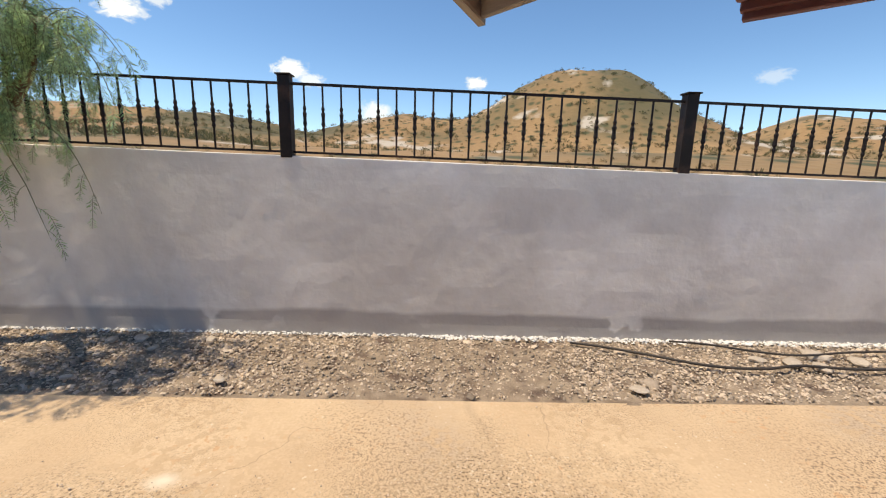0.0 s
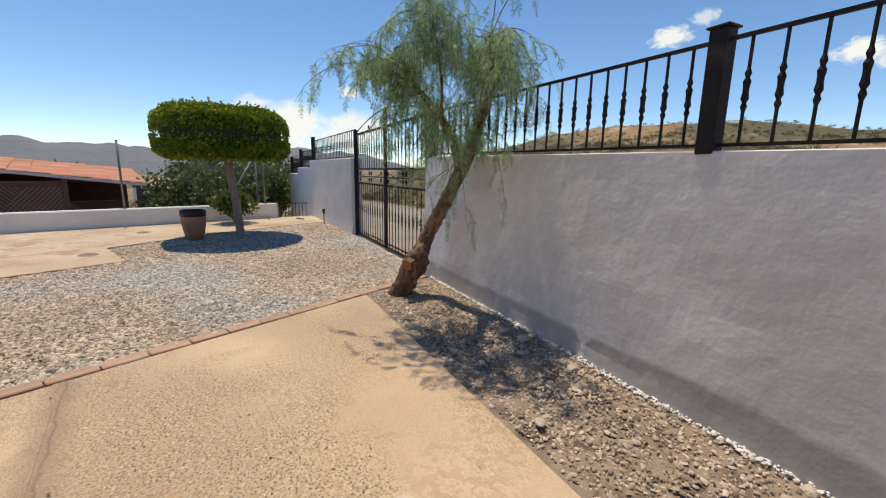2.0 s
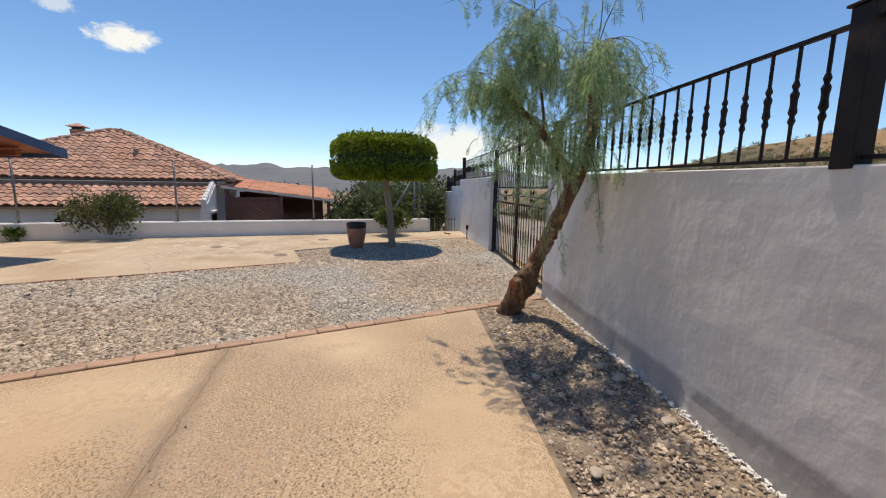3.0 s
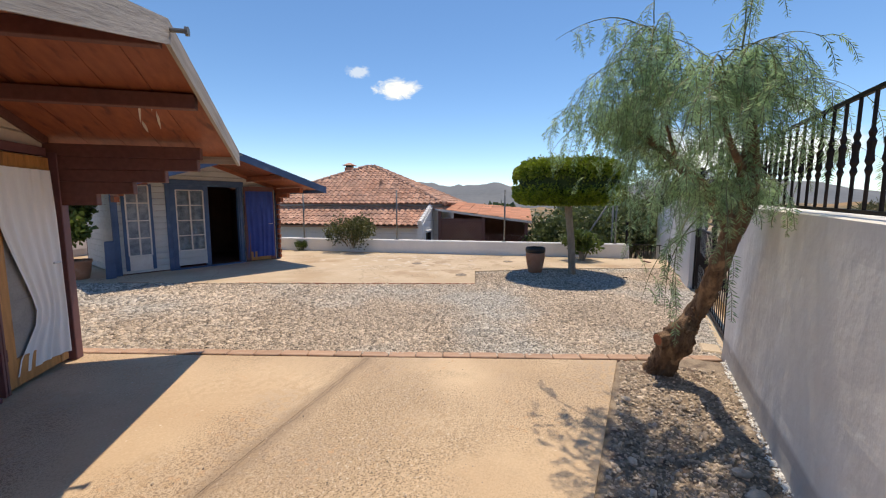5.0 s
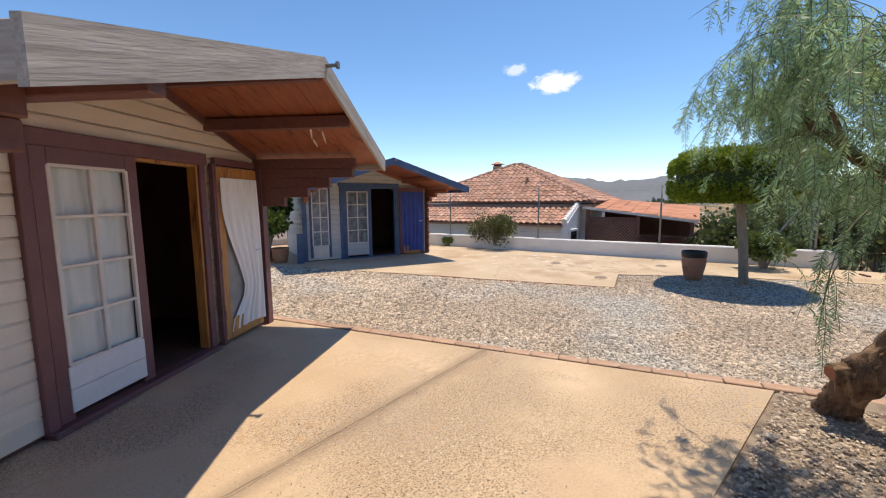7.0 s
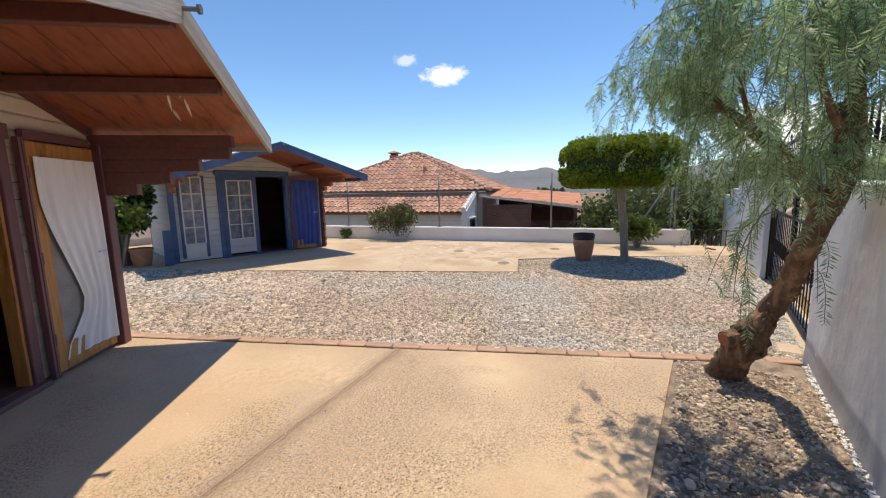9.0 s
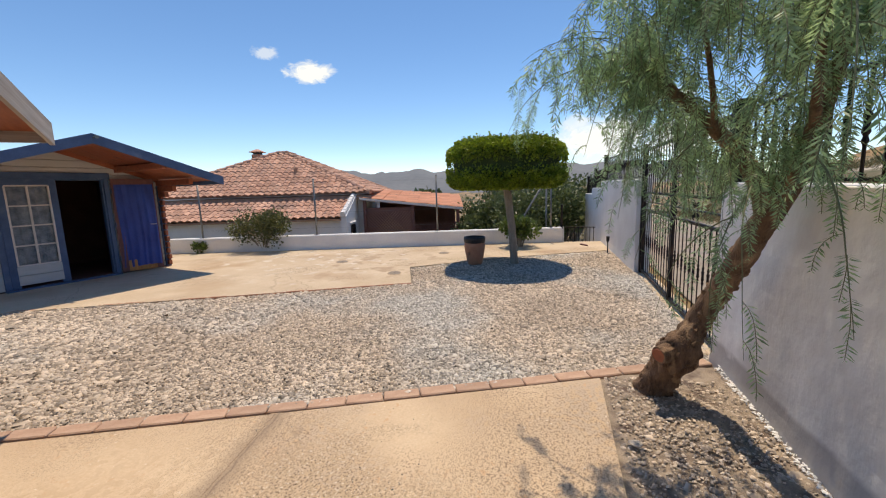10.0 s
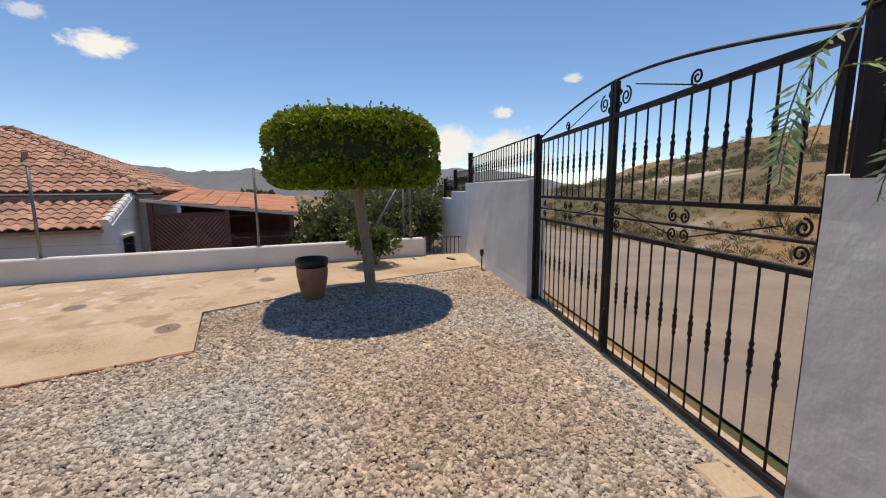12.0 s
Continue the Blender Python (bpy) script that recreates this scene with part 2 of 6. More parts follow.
M_TILE_ORANGE = material("orange_roof_tile", (0.52, 0.21, 0.12), (0.62, 0.30, 0.19), 0.85, 1.5, 30, 0.4, per_piece=0.15)
M_CORNICE = material("clay_cornice", (0.36, 0.20, 0.13), (0.45, 0.27, 0.18), 0.85, 4, 50, 0.3)
M_GREY_WOOD = material("weathered_board", (0.26, 0.22, 0.185), (0.52, 0.465, 0.41), 0.85, 2.2, 14, 0.7, stretch=(0.5, 9, 9), spread=0.2, third=(0.16, 0.125, 0.10), third_at=0.66)
M_RED_WOOD = material("red_brown_stain", (0.25, 0.068, 0.032), (0.42, 0.13, 0.06), 0.55, 3, 60, 0.3, stretch=(1, 6, 6), third=(0.14, 0.04, 0.024), third_at=0.64)
M_DARK_BEAM = material("dark_red_beam", (0.13, 0.05, 0.042), (0.20, 0.082, 0.066), 0.62, 4, 60, 0.4, stretch=(5, 5, 5))
M_MAROON = material("maroon_paint", (0.15, 0.062, 0.064), (0.215, 0.095, 0.095), 0.55, 4, 60, 0.3)
M_ORANGE_WOOD = material("varnished_pine", (0.38, 0.155, 0.04), (0.62, 0.29, 0.09), 0.5, 4, 60, 0.3, stretch=(7, 7, 1), third=(0.18, 0.07, 0.025), third_at=0.62)
M_CREAM = material("cream_boards", (0.68, 0.58, 0.47), (0.82, 0.73, 0.61), 0.7, 2.5, 40, 0.25, stretch=(1, 4, 4), per_piece=0.04)
M_PALE = material("pale_grey_boards", (0.47, 0.475, 0.46), (0.60, 0.605, 0.585), 0.7, 2.5, 40, 0.25, stretch=(1, 4, 4), per_piece=0.05)
M_BLUE = material("blue_paint", (0.035, 0.075, 0.16), (0.075, 0.135, 0.25), 0.55, 4, 60, 0.3, third=(0.13, 0.18, 0.27), third_at=0.66)
M_BRIGHT_BLUE = material("bright_blue_cloth", (0.012, 0.035, 0.20), (0.03, 0.08, 0.36), 0.6, 6, 60, 0.3, stretch=(1, 1, 0.4))
M_ROOF_BLUE = material("slate_blue_felt", (0.055, 0.075, 0.11), (0.11, 0.135, 0.18), 0.8, 3, 60, 0.4)
M_LINEN = material("linen_curtain", (0.80, 0.78, 0.74), (0.90, 0.885, 0.85), 0.9, 4, 90, 0.2, stretch=(4, 4, 0.5))
M_LACE = material("grey_lace", (0.12, 0.14, 0.17), (0.33, 0.36, 0.39), 0.6, 7, 60, 0.2, spread=0.12)
M_BLOCK = material("grey_block", (0.27, 0.25, 0.23), (0.38, 0.36, 0.33), 0.9, 5, 60, 0.4)
M_SASH = material("sash_paint", (0.66, 0.58, 0.52), (0.80, 0.74, 0.68), 0.6, 6, 60, 0.2)
M_BARK = material("rough_bark", (0.075, 0.040, 0.022), (0.25, 0.15, 0.088), 0.95, 14, 70, 1.0, stretch=(1.6, 1.6, 0.5), depth=0.03, third=(0.36, 0.225, 0.13), third_at=0.60)
M_BARK_GREY = material("grey_bark", (0.20, 0.16, 0.12), (0.36, 0.31, 0.25), 0.9, 10, 60, 0.6, stretch=(2, 2, 0.5))
M_LEAF_PEPPER = leaf_material("pepper_leaf", (0.20, 0.325, 0.155), (0.44, 0.60, 0.32), 0.62)
M_TWIG = material("green_twig", (0.10, 0.12, 0.05), (0.17, 0.17, 0.08), 0.7, 10, 60, 0.2)
M_LEAF_BOX = leaf_material("clipped_leaf", (0.10, 0.16, 0.014), (0.34, 0.42, 0.04), 0.38, 0.4)
# Near-black green: the shade inside the clipped crown is put into this colour.
M_LEAF_CORE = material("crown_inner_shade", (0.022, 0.036, 0.008), (0.05, 0.075, 0.016), 0.95, 8, 60, 0.5)
M_LEAF_SHRUB = leaf_material("shrub_leaf", (0.06, 0.10, 0.022), (0.17, 0.23, 0.055), 0.35)
M_LEAF_DRY = leaf_material("dry_tipped_leaf", (0.055, 0.07, 0.022), (0.185, 0.185, 0.065), 0.35)
M_STRAW = material("dry_straw_stem", (0.26, 0.19, 0.10), (0.42, 0.33, 0.19), 0.9, 8, 60, 0.3)
M_LEAF_OLIVE = leaf_material("dull_leaf", (0.07, 0.10, 0.035), (0.18, 0.215, 0.08), 0.3)
M_SCRUB = leaf_material("dry_scrub", (0.17, 0.125, 0.06), (0.33, 0.245, 0.125), 0.25, 0.8)
M_SCRUB_GREEN = leaf_material("green_scrub", (0.10, 0.105, 0.05), (0.20, 0.19, 0.095), 0.25, 0.8)
M_ROAD = material("dusty_road", (0.22, 0.18, 0.14), (0.36, 0.30, 0.235), 0.95, 1.2, 40, 0.7, third=(0.24, 0.21, 0.18), third_at=0.6)
M_STONE = material("pale_stone", (0.38, 0.32, 0.26), (0.58, 0.51, 0.43), 0.85, 5, 60, 0.4)
M_STEEL = material("galvanised_pole", (0.16, 0.16, 0.15), (0.27, 0.27, 0.26), 0.5, 6, 80, 0.2, metal=0.6)
M_HOSE = material("dark_hose", (0.03, 0.026, 0.022), (0.06, 0.05, 0.045), 0.6, 8, 60, 0.2)
# Dark red-brown: the unlit look of cabin and porch insides is in the colour.
M_DARK = material("unlit_interior", (0.10, 0.04, 0.026), (0.17, 0.072, 0.048), 0.8, 3, 40, 0.2)
M_CHROME = material("worn_steel", (0.45, 0.45, 0.45), (0.62, 0.62, 0.62), 0.35, 8, 80, 0.1, metal=1.0)

M_GLASS = bpy.data.materials.new("window_glass")
M_GLASS.use_nodes = True
gb = M_GLASS.node_tree.nodes["Principled BSDF"]
gb.inputs["Base Color"].default_value = (0.95, 0.97, 0.97, 1)
gb.inputs["Roughness"].default_value, gb.inputs["Transmission Weight"].default_value = 0.03, 1.0
gb.inputs["IOR"].default_value = 1.1


def terrain_material():
    m = material("dry_hills", (0.25, 0.15, 0.068), (0.40, 0.255, 0.122), 0.95, 0.035, 0.9, 0.6, third=(0.125, 0.105, 0.05), third_at=0.50, spread=0.2, depth=0.4, detail=12)
    nt = m.node_tree
    n, l = nt.nodes, nt.links
    b = n["Principled BSDF"]
    col = b.inputs["Base Color"].links[0].from_socket
    co = n.new("ShaderNodeTexCoord")
    spots = n.new("ShaderNodeTexVoronoi")
    spots.inputs["Scale"].default_value = 0.28
    l.new(co.outputs["Object"], spots.inputs[0])
    r = n.new("ShaderNodeValToRGB")
    r.color_ramp.elements[0].position, r.color_ramp.elements[1].position = 0.16, 0.36
    r.color_ramp.elements[0].color, r.color_ramp.elements[1].color = (1, 1, 1, 1), (0, 0, 0, 1)
    l.new(spots.outputs["Distance"], r.inputs[0])
    mx = n.new("ShaderNodeMix")
    mx.data_type = "RGBA"
    mx.inputs[7].default_value = (0.075, 0.08, 0.035, 1)
    l.new(r.outputs[0], mx.inputs[0])
    l.new(col, mx.inputs[6])
    rock = n.new("ShaderNodeTexNoise")
    rock.inputs["Scale"].default_value, rock.inputs["Detail"].default_value = 0.06, 10
    l.new(co.outputs["Object"], rock.inputs[0])
    r2 = n.new("ShaderNodeValToRGB")
    r2.color_ramp.elements[0].position, r2.color_ramp.elements[1].position = 0.60, 0.66
    l.new(rock.outputs[0], r2.inputs[0])
    mx2 = n.new("ShaderNodeMix")
    mx2.data_type = "RGBA"
    mx2.inputs[7].default_value = (0.50, 0.44, 0.36, 1)
    l.new(r2.outputs[0], mx2.inputs[0])
    l.new(mx.outputs[2], mx2.inputs[6])
    l.new(mx2.outputs[2], b.inputs["Base Color"])
    return m


M_LAND = terrain_material()
# Distance haze is painted into the far hills' blue-grey base colour.
M_FAR = material("haze_tinted_hills", (0.13, 0.15, 0.17), (0.20, 0.21, 0.22), 1.0, 0.004, 0.05, 0.1, detail=10)


# ---- mesh helpers ----
def link_mesh(name, bm, mat, parent=None, smooth=False):
    me = bpy.data.meshes.new(name)
    bm.to_mesh(me)
    bm.free()
    me.materials.append(mat)
    if smooth:
        me.polygons.foreach_set("use_smooth", [True] * len(me.polygons))
    ob = new(name, me)
    ob.parent = parent
    return ob


def part(name, bm, mat, parent, label="", smooth=False):
    ob = link_mesh(name, bm, mat, parent, smooth)
    return tagged(ob, label) if label else ob


def thing(name, label, category, m=None, group="", kind=""):
    ob = new(name)
    ob.matrix_world = m if m is not None else Matrix()
    return tagged(ob, label, category, group, kind)


def box(bm, x0, x1, y0, y1, z0, z1, bevel=0.0, m=None):
    r = bmesh.ops.create_cube(bm, size=1.0)
    vs = r["verts"]
    for v in vs:
        v.co = Vector(((x0 + x1) / 2 + v.co.x * (x1 - x0), (y0 + y1) / 2 + v.co.y * (y1 - y0), (z0 + z1) / 2 + v.co.z * (z1 - z0)))
    if bevel:
        es = list({e for v in vs for e in v.link_edges})
        r = bmesh.ops.bevel(bm, geom=es, offset=bevel, segments=1, affect="EDGES")
        vs = list({v for f in r["faces"] for v in f.verts} | {v for v in vs if v.is_valid})
    if m is not None:
        bmesh.ops.transform(bm, matrix=m, verts=[v for v in vs if v.is_valid])
    return bm


def one_box(x0, x1, y0, y1, z0, z1, bevel=0.0, m=None):
    return box(bmesh.new(), x0, x1, y0, y1, z0, z1, bevel, m)


def tube(bm, pts, radii, sides=8, wobble=0.0, seed=0, cap=True):
    """A swept tube through pts with a radius at each."""
    rnd = random.Random(seed)
    pts = [Vector(p) for p in pts]
    rings = []
    side = None
    for i, p in enumerate(pts):
        d = (pts[min(i + 1, len(pts) - 1)] - pts[max(i - 1, 0)]).normalized()
        if side is None:
            side = d.orthogonal().normalized()
        side = (side - d * side.dot(d)).normalized()
        up = d.cross(side)
        r = radii[i] if isinstance(radii, (list, tuple)) else radii
        rings.append([bm.verts.new(p + (side * math.cos(a) + up * math.sin(a)) * r * (1 + wobble * rnd.uniform(-1, 1)))
                      for a in (2 * math.pi * k / sides for k in range(sides))])
    for a, b in zip(rings, rings[1:]):
        for k in range(sides):
            bm.faces.new((a[k], a[(k + 1) % sides], b[(k + 1) % sides], b[k]))
    if cap:
        bm.faces.new(rings[0][::-1])
        bm.faces.new(rings[-1])
    return bm


def spline(pts, n):
    """Points along a smooth curve through pts."""
    pts = [Vector(p) for p in pts]
    out = []
    for i in range(len(pts) - 1):
        p0, p1, p2, p3 = pts[max(i - 1, 0)], pts[i], pts[i + 1], pts[min(i + 2, len(pts) - 1)]
        for k in range(n):
            t = k / n
            out.append(0.5 * ((2 * p1) + (p2 - p0) * t + (2 * p0 - 5 * p1 + 4 * p2 - p3) * t * t + (3 * p1 - p0 - 3 * p2 + p3) * t ** 3))
    return out + [pts[-1]]


def prism(pts, z0, z1, bm=None):
    """A flat polygon given in plan, from z0 to z1."""
    bm = bm or bmesh.new()
    lo = [bm.verts.new((x, y, z0)) for x, y in pts]
    hi = [bm.verts.new((x, y, z1)) for x, y in pts]
    k = len(pts)
    f = [bm.faces.new(hi), bm.faces.new(lo[::-1])]
    for i in range(k):
        f.append(bm.faces.new((lo[i], lo[(i + 1) % k], hi[(i + 1) % k], hi[i])))
    bmesh.ops.recalc_face_normals(bm, faces=f)
    return bm


def raw_mesh(name, verts, faces, mat, parent=None, smooth=False):
    me = bpy.data.meshes.new(name)
    me.from_pydata(verts, [], faces)
    me.materials.append(mat)
    if smooth:
        me.polygons.foreach_set("use_smooth", [True] * len(me.polygons))
    ob = new(name, me)
    ob.parent = parent
    return ob


def turn_z(a):
    return Matrix.Rotation(a, 4, "Z")


# ---- the land: one sheet to the horizon ----
LOW_A, LOW_B = Vector((-12.2, 2.3)), Vector((-8.1, -12.0))


def bump_at(x, y, cx, cy, rx, ry, h):
    return h * math.exp(-(((x - cx) / rx) ** 2 + ((y - cy) / ry) ** 2))


def smooth_step(a, b, v):
    t = min(max((v - a) / (b - a), 0), 1)
    return t * t * (3 - 2 * t)


def low_line(y):
    return LOW_A.x + (LOW_B.x - LOW_A.x) * (LOW_A.y - y) / (LOW_A.y - LOW_B.y)


def land(x, y):
    rough = noise.fractal(Vector((x * 0.03, y * 0.03, 0.3)), 1.0, 2.0, 5)
    rough2 = noise.fractal(Vector((x * 0.009, y * 0.009, 2.3)), 1.0, 2.0, 5)
    d = math.hypot(x, y)
    base = -0.06
    # west: the plot ends at the low wall and the valley falls away
    west = smooth_step(0.3, 1.6, low_line(y) - x)
    fall = -1.25 - 5.0 * smooth_step(10, 90, low_line(y) - x) - 10 * smooth_step(90, 400, low_line(y) - x)
    base += west * fall
    # north: a road beyond the boundary wall, a bank and hills
    north = smooth_step(9.0, 15.0, y + 0.06 * min(x, 0))
    if y > 3.8:
        base = base * (1 - smooth_step(3.9, 6.0, y)) + smooth_step(3.9, 6.0, y) * (-0.12 - 0.035 * max(-x - 8, 0) * (1 - smooth_step(60, 200, -x)) - 7 * smooth_step(60, 200, -x))
    hills = 0.0
    hills += bump_at(x, y, 58, 148, 27, 45, 30.5)
    hills += bump_at(x, y, 26, 150, 27, 40, 15.5)
    hills += bump_at(x, y, -10, 165, 30, 45, 10)
    hills += bump_at(x, y, 126, 150, 38, 60, 14)
    hills += bump_at(x, y, 190, 160, 60, 90, 17)
    hills += bump_at(x, y, -105, 150, 55, 50, 9)
    hills += bump_at(x, y, -50, 52, 26, 22, 3.4)
    hills += bump_at(x, y, -75, 85, 40, 30, 5)
    hills += bump_at(x, y, -160, 120, 60, 60, 13)
    hills += bump_at(x, y, -92, 125, 36, 40, 8)
    hills += bump_at(x, y, -56, 150, 22, 40, 3.6)
    hills += bump_at(x, y, -24, 158, 22, 40, 9)
    bank = 1.2 * north + 1.6 * smooth_step(12, 30, y)
    base += north * (bank + hills * (1 + 0.18 * rough) + 0.8 * rough * smooth_step(10, 30, y) + 2.5 * rough2 * smooth_step(40, 90, y))
    far = smooth_step(150, 420, d)
    base += far * (2 * rough + 6 * rough2)
    return base


def axis(lo, hi):
    v, out = 0.0, [0.0]
    step = 0.45
    while v < hi:
        v += step
        out.append(v)
        if v > 14:
            step *= 1.045
    v, step = 0.0, 0.45
    while v > lo:
        v -= step
        out.insert(0, v)
        if v < -24:
            step *= 1.045
    return out


xs, ys = axis(-2500, 2500), axis(-2500, 2500)
verts = [(x, y, land(x, y)) for y in ys for x in xs]
nx = len(xs)
faces = [(j * nx + i, j * nx + i + 1, (j + 1) * nx + i + 1, (j + 1) * nx + i) for j in range(len(ys) - 1) for i in range(nx - 1)]
ground = raw_mesh("ground", verts, faces, M_LAND, smooth=True)
tagged(ground, "dry ochre hillside ground with scrub patches and pale rock", "ground", kind="structure")


def ridge_line(name, az0, az1, dist, height, seed, label):
    """A far range of hills, closed behind and below."""
    v, f = [], []
    k = 160
    for i in range(k + 1):
        az = math.radians(az0 + (az1 - az0) * i / k)
        fade = min(1, 6 * min(i, k - i) / k)
        h = height * fade * (0.75 + 0.5 * noise.fractal(Vector((i * 0.06, seed, 0)), 1.0, 2.0, 6))
        for r, z in ((dist * 0.8, -30), (dist * 0.93, h * 0.55), (dist, h), (dist * 1.15, -30)):
            v.append((r * math.sin(az), r * math.cos(az), z))
    for i in range(k):
        for j in range(3):
            a = i * 4 + j
            f.append((a, a + 4, a + 5, a + 1))
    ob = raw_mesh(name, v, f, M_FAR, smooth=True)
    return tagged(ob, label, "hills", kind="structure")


ridge_line("backdrop", -150, -62, 1900, 104, 3.3, "mountain range across the valley, tinted blue-grey for haze")

rv, rf = [], []
rx = [30 - 0.75 * i for i in range(110)]
for i, x in enumerate(rx):
    w1 = 8.9 + 0.06 * max(-x, 0) * 0.6 + 0.25 * noise.noise(Vector((x * 0.4, 0, 0)))
    for k in range(9):
        y = 3.95 + (w1 - 3.95) * k / 8
        rv.append((x, y, max(land(x, y), land(x + 0.4, y), land(x - 0.4, y)) + 0.03))
for i in range(len(rx) - 1):
    for k in range(8):
        a = i * 9 + k
        rf.append((a, a + 1, a + 10, a + 9))
road = raw_mesh("road", rv, rf, M_ROAD, smooth=True)
tagged(road, "dusty grey-brown lane outside the gate", "road", kind="structure")


# ---- yard floors ----
KERB_A, KERB_B = Vector((-0.95, -3.95)), Vector((-4.02, 2.69))


def kerb_x(y):
    return KERB_A.x + (KERB_B.x - KERB_A.x) * (y - KERB_A.y) / (KERB_B.y - KERB_A.y)


JOINT_L, JOINT_R = Vector((-2.93, 0.25)), Vector((5.6, 1.85))
slab_north = link_mesh("floor_slab_north", prism([(kerb_x(0.254) + 0.02, 0.254), (JOINT_R.x, JOINT_R.y + 0.004), (5.6, 2.66), (1.0, 2.59), (-3.95, 2.56)], -0.12, 0.0), M_CONCRETE)
tagged(slab_north, "sandy orange concrete paving slab with hairline cracks", "paving", kind="structure")
slab_south = link_mesh("floor_slab_south", prism([(kerb_x(0.247) + 0.02, 0.247), (kerb_x(-3.9) + 0.02, -3.9), (5.6, -3.9), (JOINT_R.x, JOINT_R.y - 0.004)], -0.12, -0.001), M_CONCRETE)
tagged(slab_south, "sandy orange concrete paving before the brown cabin", "paving", kind="structure")
joint_fill = link_mesh("floor_joint", prism([(-2.9, 0.2), (5.6, 1.80), (5.6, 1.9), (-2.9, 0.31)], -0.12, -0.004), M_CONCRETE)
tagged(joint_fill, "dirt-filled joint between the concrete slabs", "paving joint", kind="structure")

FAR_SLAB = [(-6.92, -0.20), (-8.22, -0.72), (-9.55, 1.00), (-10.85, 3.40), (-12.45, 3.33), (-12.25, 2.35), (-8.1, -12.0), (-0.9, -12.0)]
far_slab = link_mesh("floor_far_slab", prism(FAR_SLAB, -0.12, 0.015), M_CONCRETE_PALE)
tagged(far_slab, "pale sandy concrete terrace stained with rust and dirt", "paving", kind="structure")
gravel_bed = link_mesh("floor_gravel_bed", prism([(0.7, -12), (-0.95, -3.95), (-4.02, 2.69), (-4.42, 3.56), (-10.85, 3.44), (-9.5, 1.0), (-8.2, -0.7), (-6.9, -0.2), (-0.9, -12)], -0.12, -0.022), M_GRAVEL_BED)
tagged(gravel_bed, "dark sandy bed under the gravel", "gravel bed", kind="structure")


def strip_surface():
    v, f = [], []
    n, m = 120, 14
    for i in range(n + 1):
        x = -4.3 + 9.9 * i / n
        for k in range(m + 1):
            y = 2.50 + 1.08 * k / m
            z = -0.012 + 0.035 * smooth_step(0.3, 1.0, k / m) + 0.018 * noise.fractal(Vector((x * 3, y * 3, 0)), 1, 2, 4) - 0.05 * (k == 0)
            v.append((x, y, z))
    for i in range(n):
        for k in range(m):
            a = i * (m + 1) + k
            f.append((a, a + m + 1, a + m + 2, a + 1))
    return raw_mesh("floor_planting_strip", v, f, M_SOIL, smooth=True)


tagged(strip_surface(), "dry brown soil strip littered with stone chips along the wall", "soil", kind="structure")


# ---- boundary wall ----
def wall_top(x):
    return 1.475 - 0.019 * x


def rendered_wall(name, x0, x1, y_of, top_of, bottom, label, thick=0.24, cells=0.07, mat=M_WALL):
    """A rendered wall with a hand-trowelled, slightly wavy face and a rounded top."""
    n = max(2, int(abs(x1 - x0) / cells))
    zs = [0, 0.04, 0.1, 0.2, 0.3, 0.4, 0.5, 0.6, 0.7, 0.8, 0.9, 0.96, 1.0]
    v, f = [], []
    for i in range(n + 1):
        x = x0 + (x1 - x0) * i / n
        t, yf = top_of(x), y_of(x)
        ring = []
        for q in zs:
            z = bottom + (t - bottom) * q
            dy = 0.010 * noise.fractal(Vector((x * 1.3, z * 1.8, 1.0)), 1, 2, 4) - 0.03 * max(0, 0.15 - z) * 2
            ring.append((x, yf + dy, z))
        ring.append((x, yf + 0.012, t + 0.006))
        ring.append((x, yf + thick - 0.03, t + 0.008))
        ring.append((x, yf + thick, t - 0.02))
        ring.append((x, yf + thick, bottom))
        v += ring
    k = len(zs) + 4
    for i in range(n):
        for j in range(k):
            a, b = i * k + j, i * k + (j + 1) % k
            f.append((a, b, b + k, a + k))
    f.append(tuple(range(k))[::-1])
    f.append(tuple(n * k + j for j in range(k)))
    ob = raw_mesh(name, v, f, mat, smooth=False)
    bm = bmesh.new()
    bm.from_mesh(ob.data)
    bmesh.ops.recalc_face_normals(bm, faces=bm.faces)
    bm.to_mesh(ob.data)
    bm.free()
    return tagged(ob, label, "garden wall", kind="structure")


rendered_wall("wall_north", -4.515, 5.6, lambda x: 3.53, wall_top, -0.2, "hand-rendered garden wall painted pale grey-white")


def far_y(x):
    return 3.53 - 0.0458 * (-8.2 - x)


rendered_wall("wall_gate_far", -12.6, -8.37, far_y, lambda x: 1.63 - 0.006 * (x + 8.2), -0.2, "pale rendered wall beyond the gate", mat=M_WHITE)
rendered_wall("wall_step_upper", -14.6, -12.603, far_y, lambda x: 1.46, -1.4, "stepped pale rendered wall beside the stairs", mat=M_WHITE)
rendered_wall("wall_step_lower", -16.5, -14.603, far_y, lambda x: 1.25, -1.8, "lower step of the pale rendered wall", mat=M_WHITE)

# closing walls outside the views
closing = link_mesh("wall_east", one_box(5.62, 5.85, -12, 3.77, -0.2, 1.4, 0.01), M_WALL)
tagged(closing, "plain rendered end wall of the yard", "garden wall", kind="structure")
closing = link_mesh("wall_south", one_box(-8.0, 5.62, -12.25, -12.02, -0.2, 1.6, 0.01), M_WALL)
tagged(closing, "plain rendered back wall of the yard", "garden wall", kind="structure")


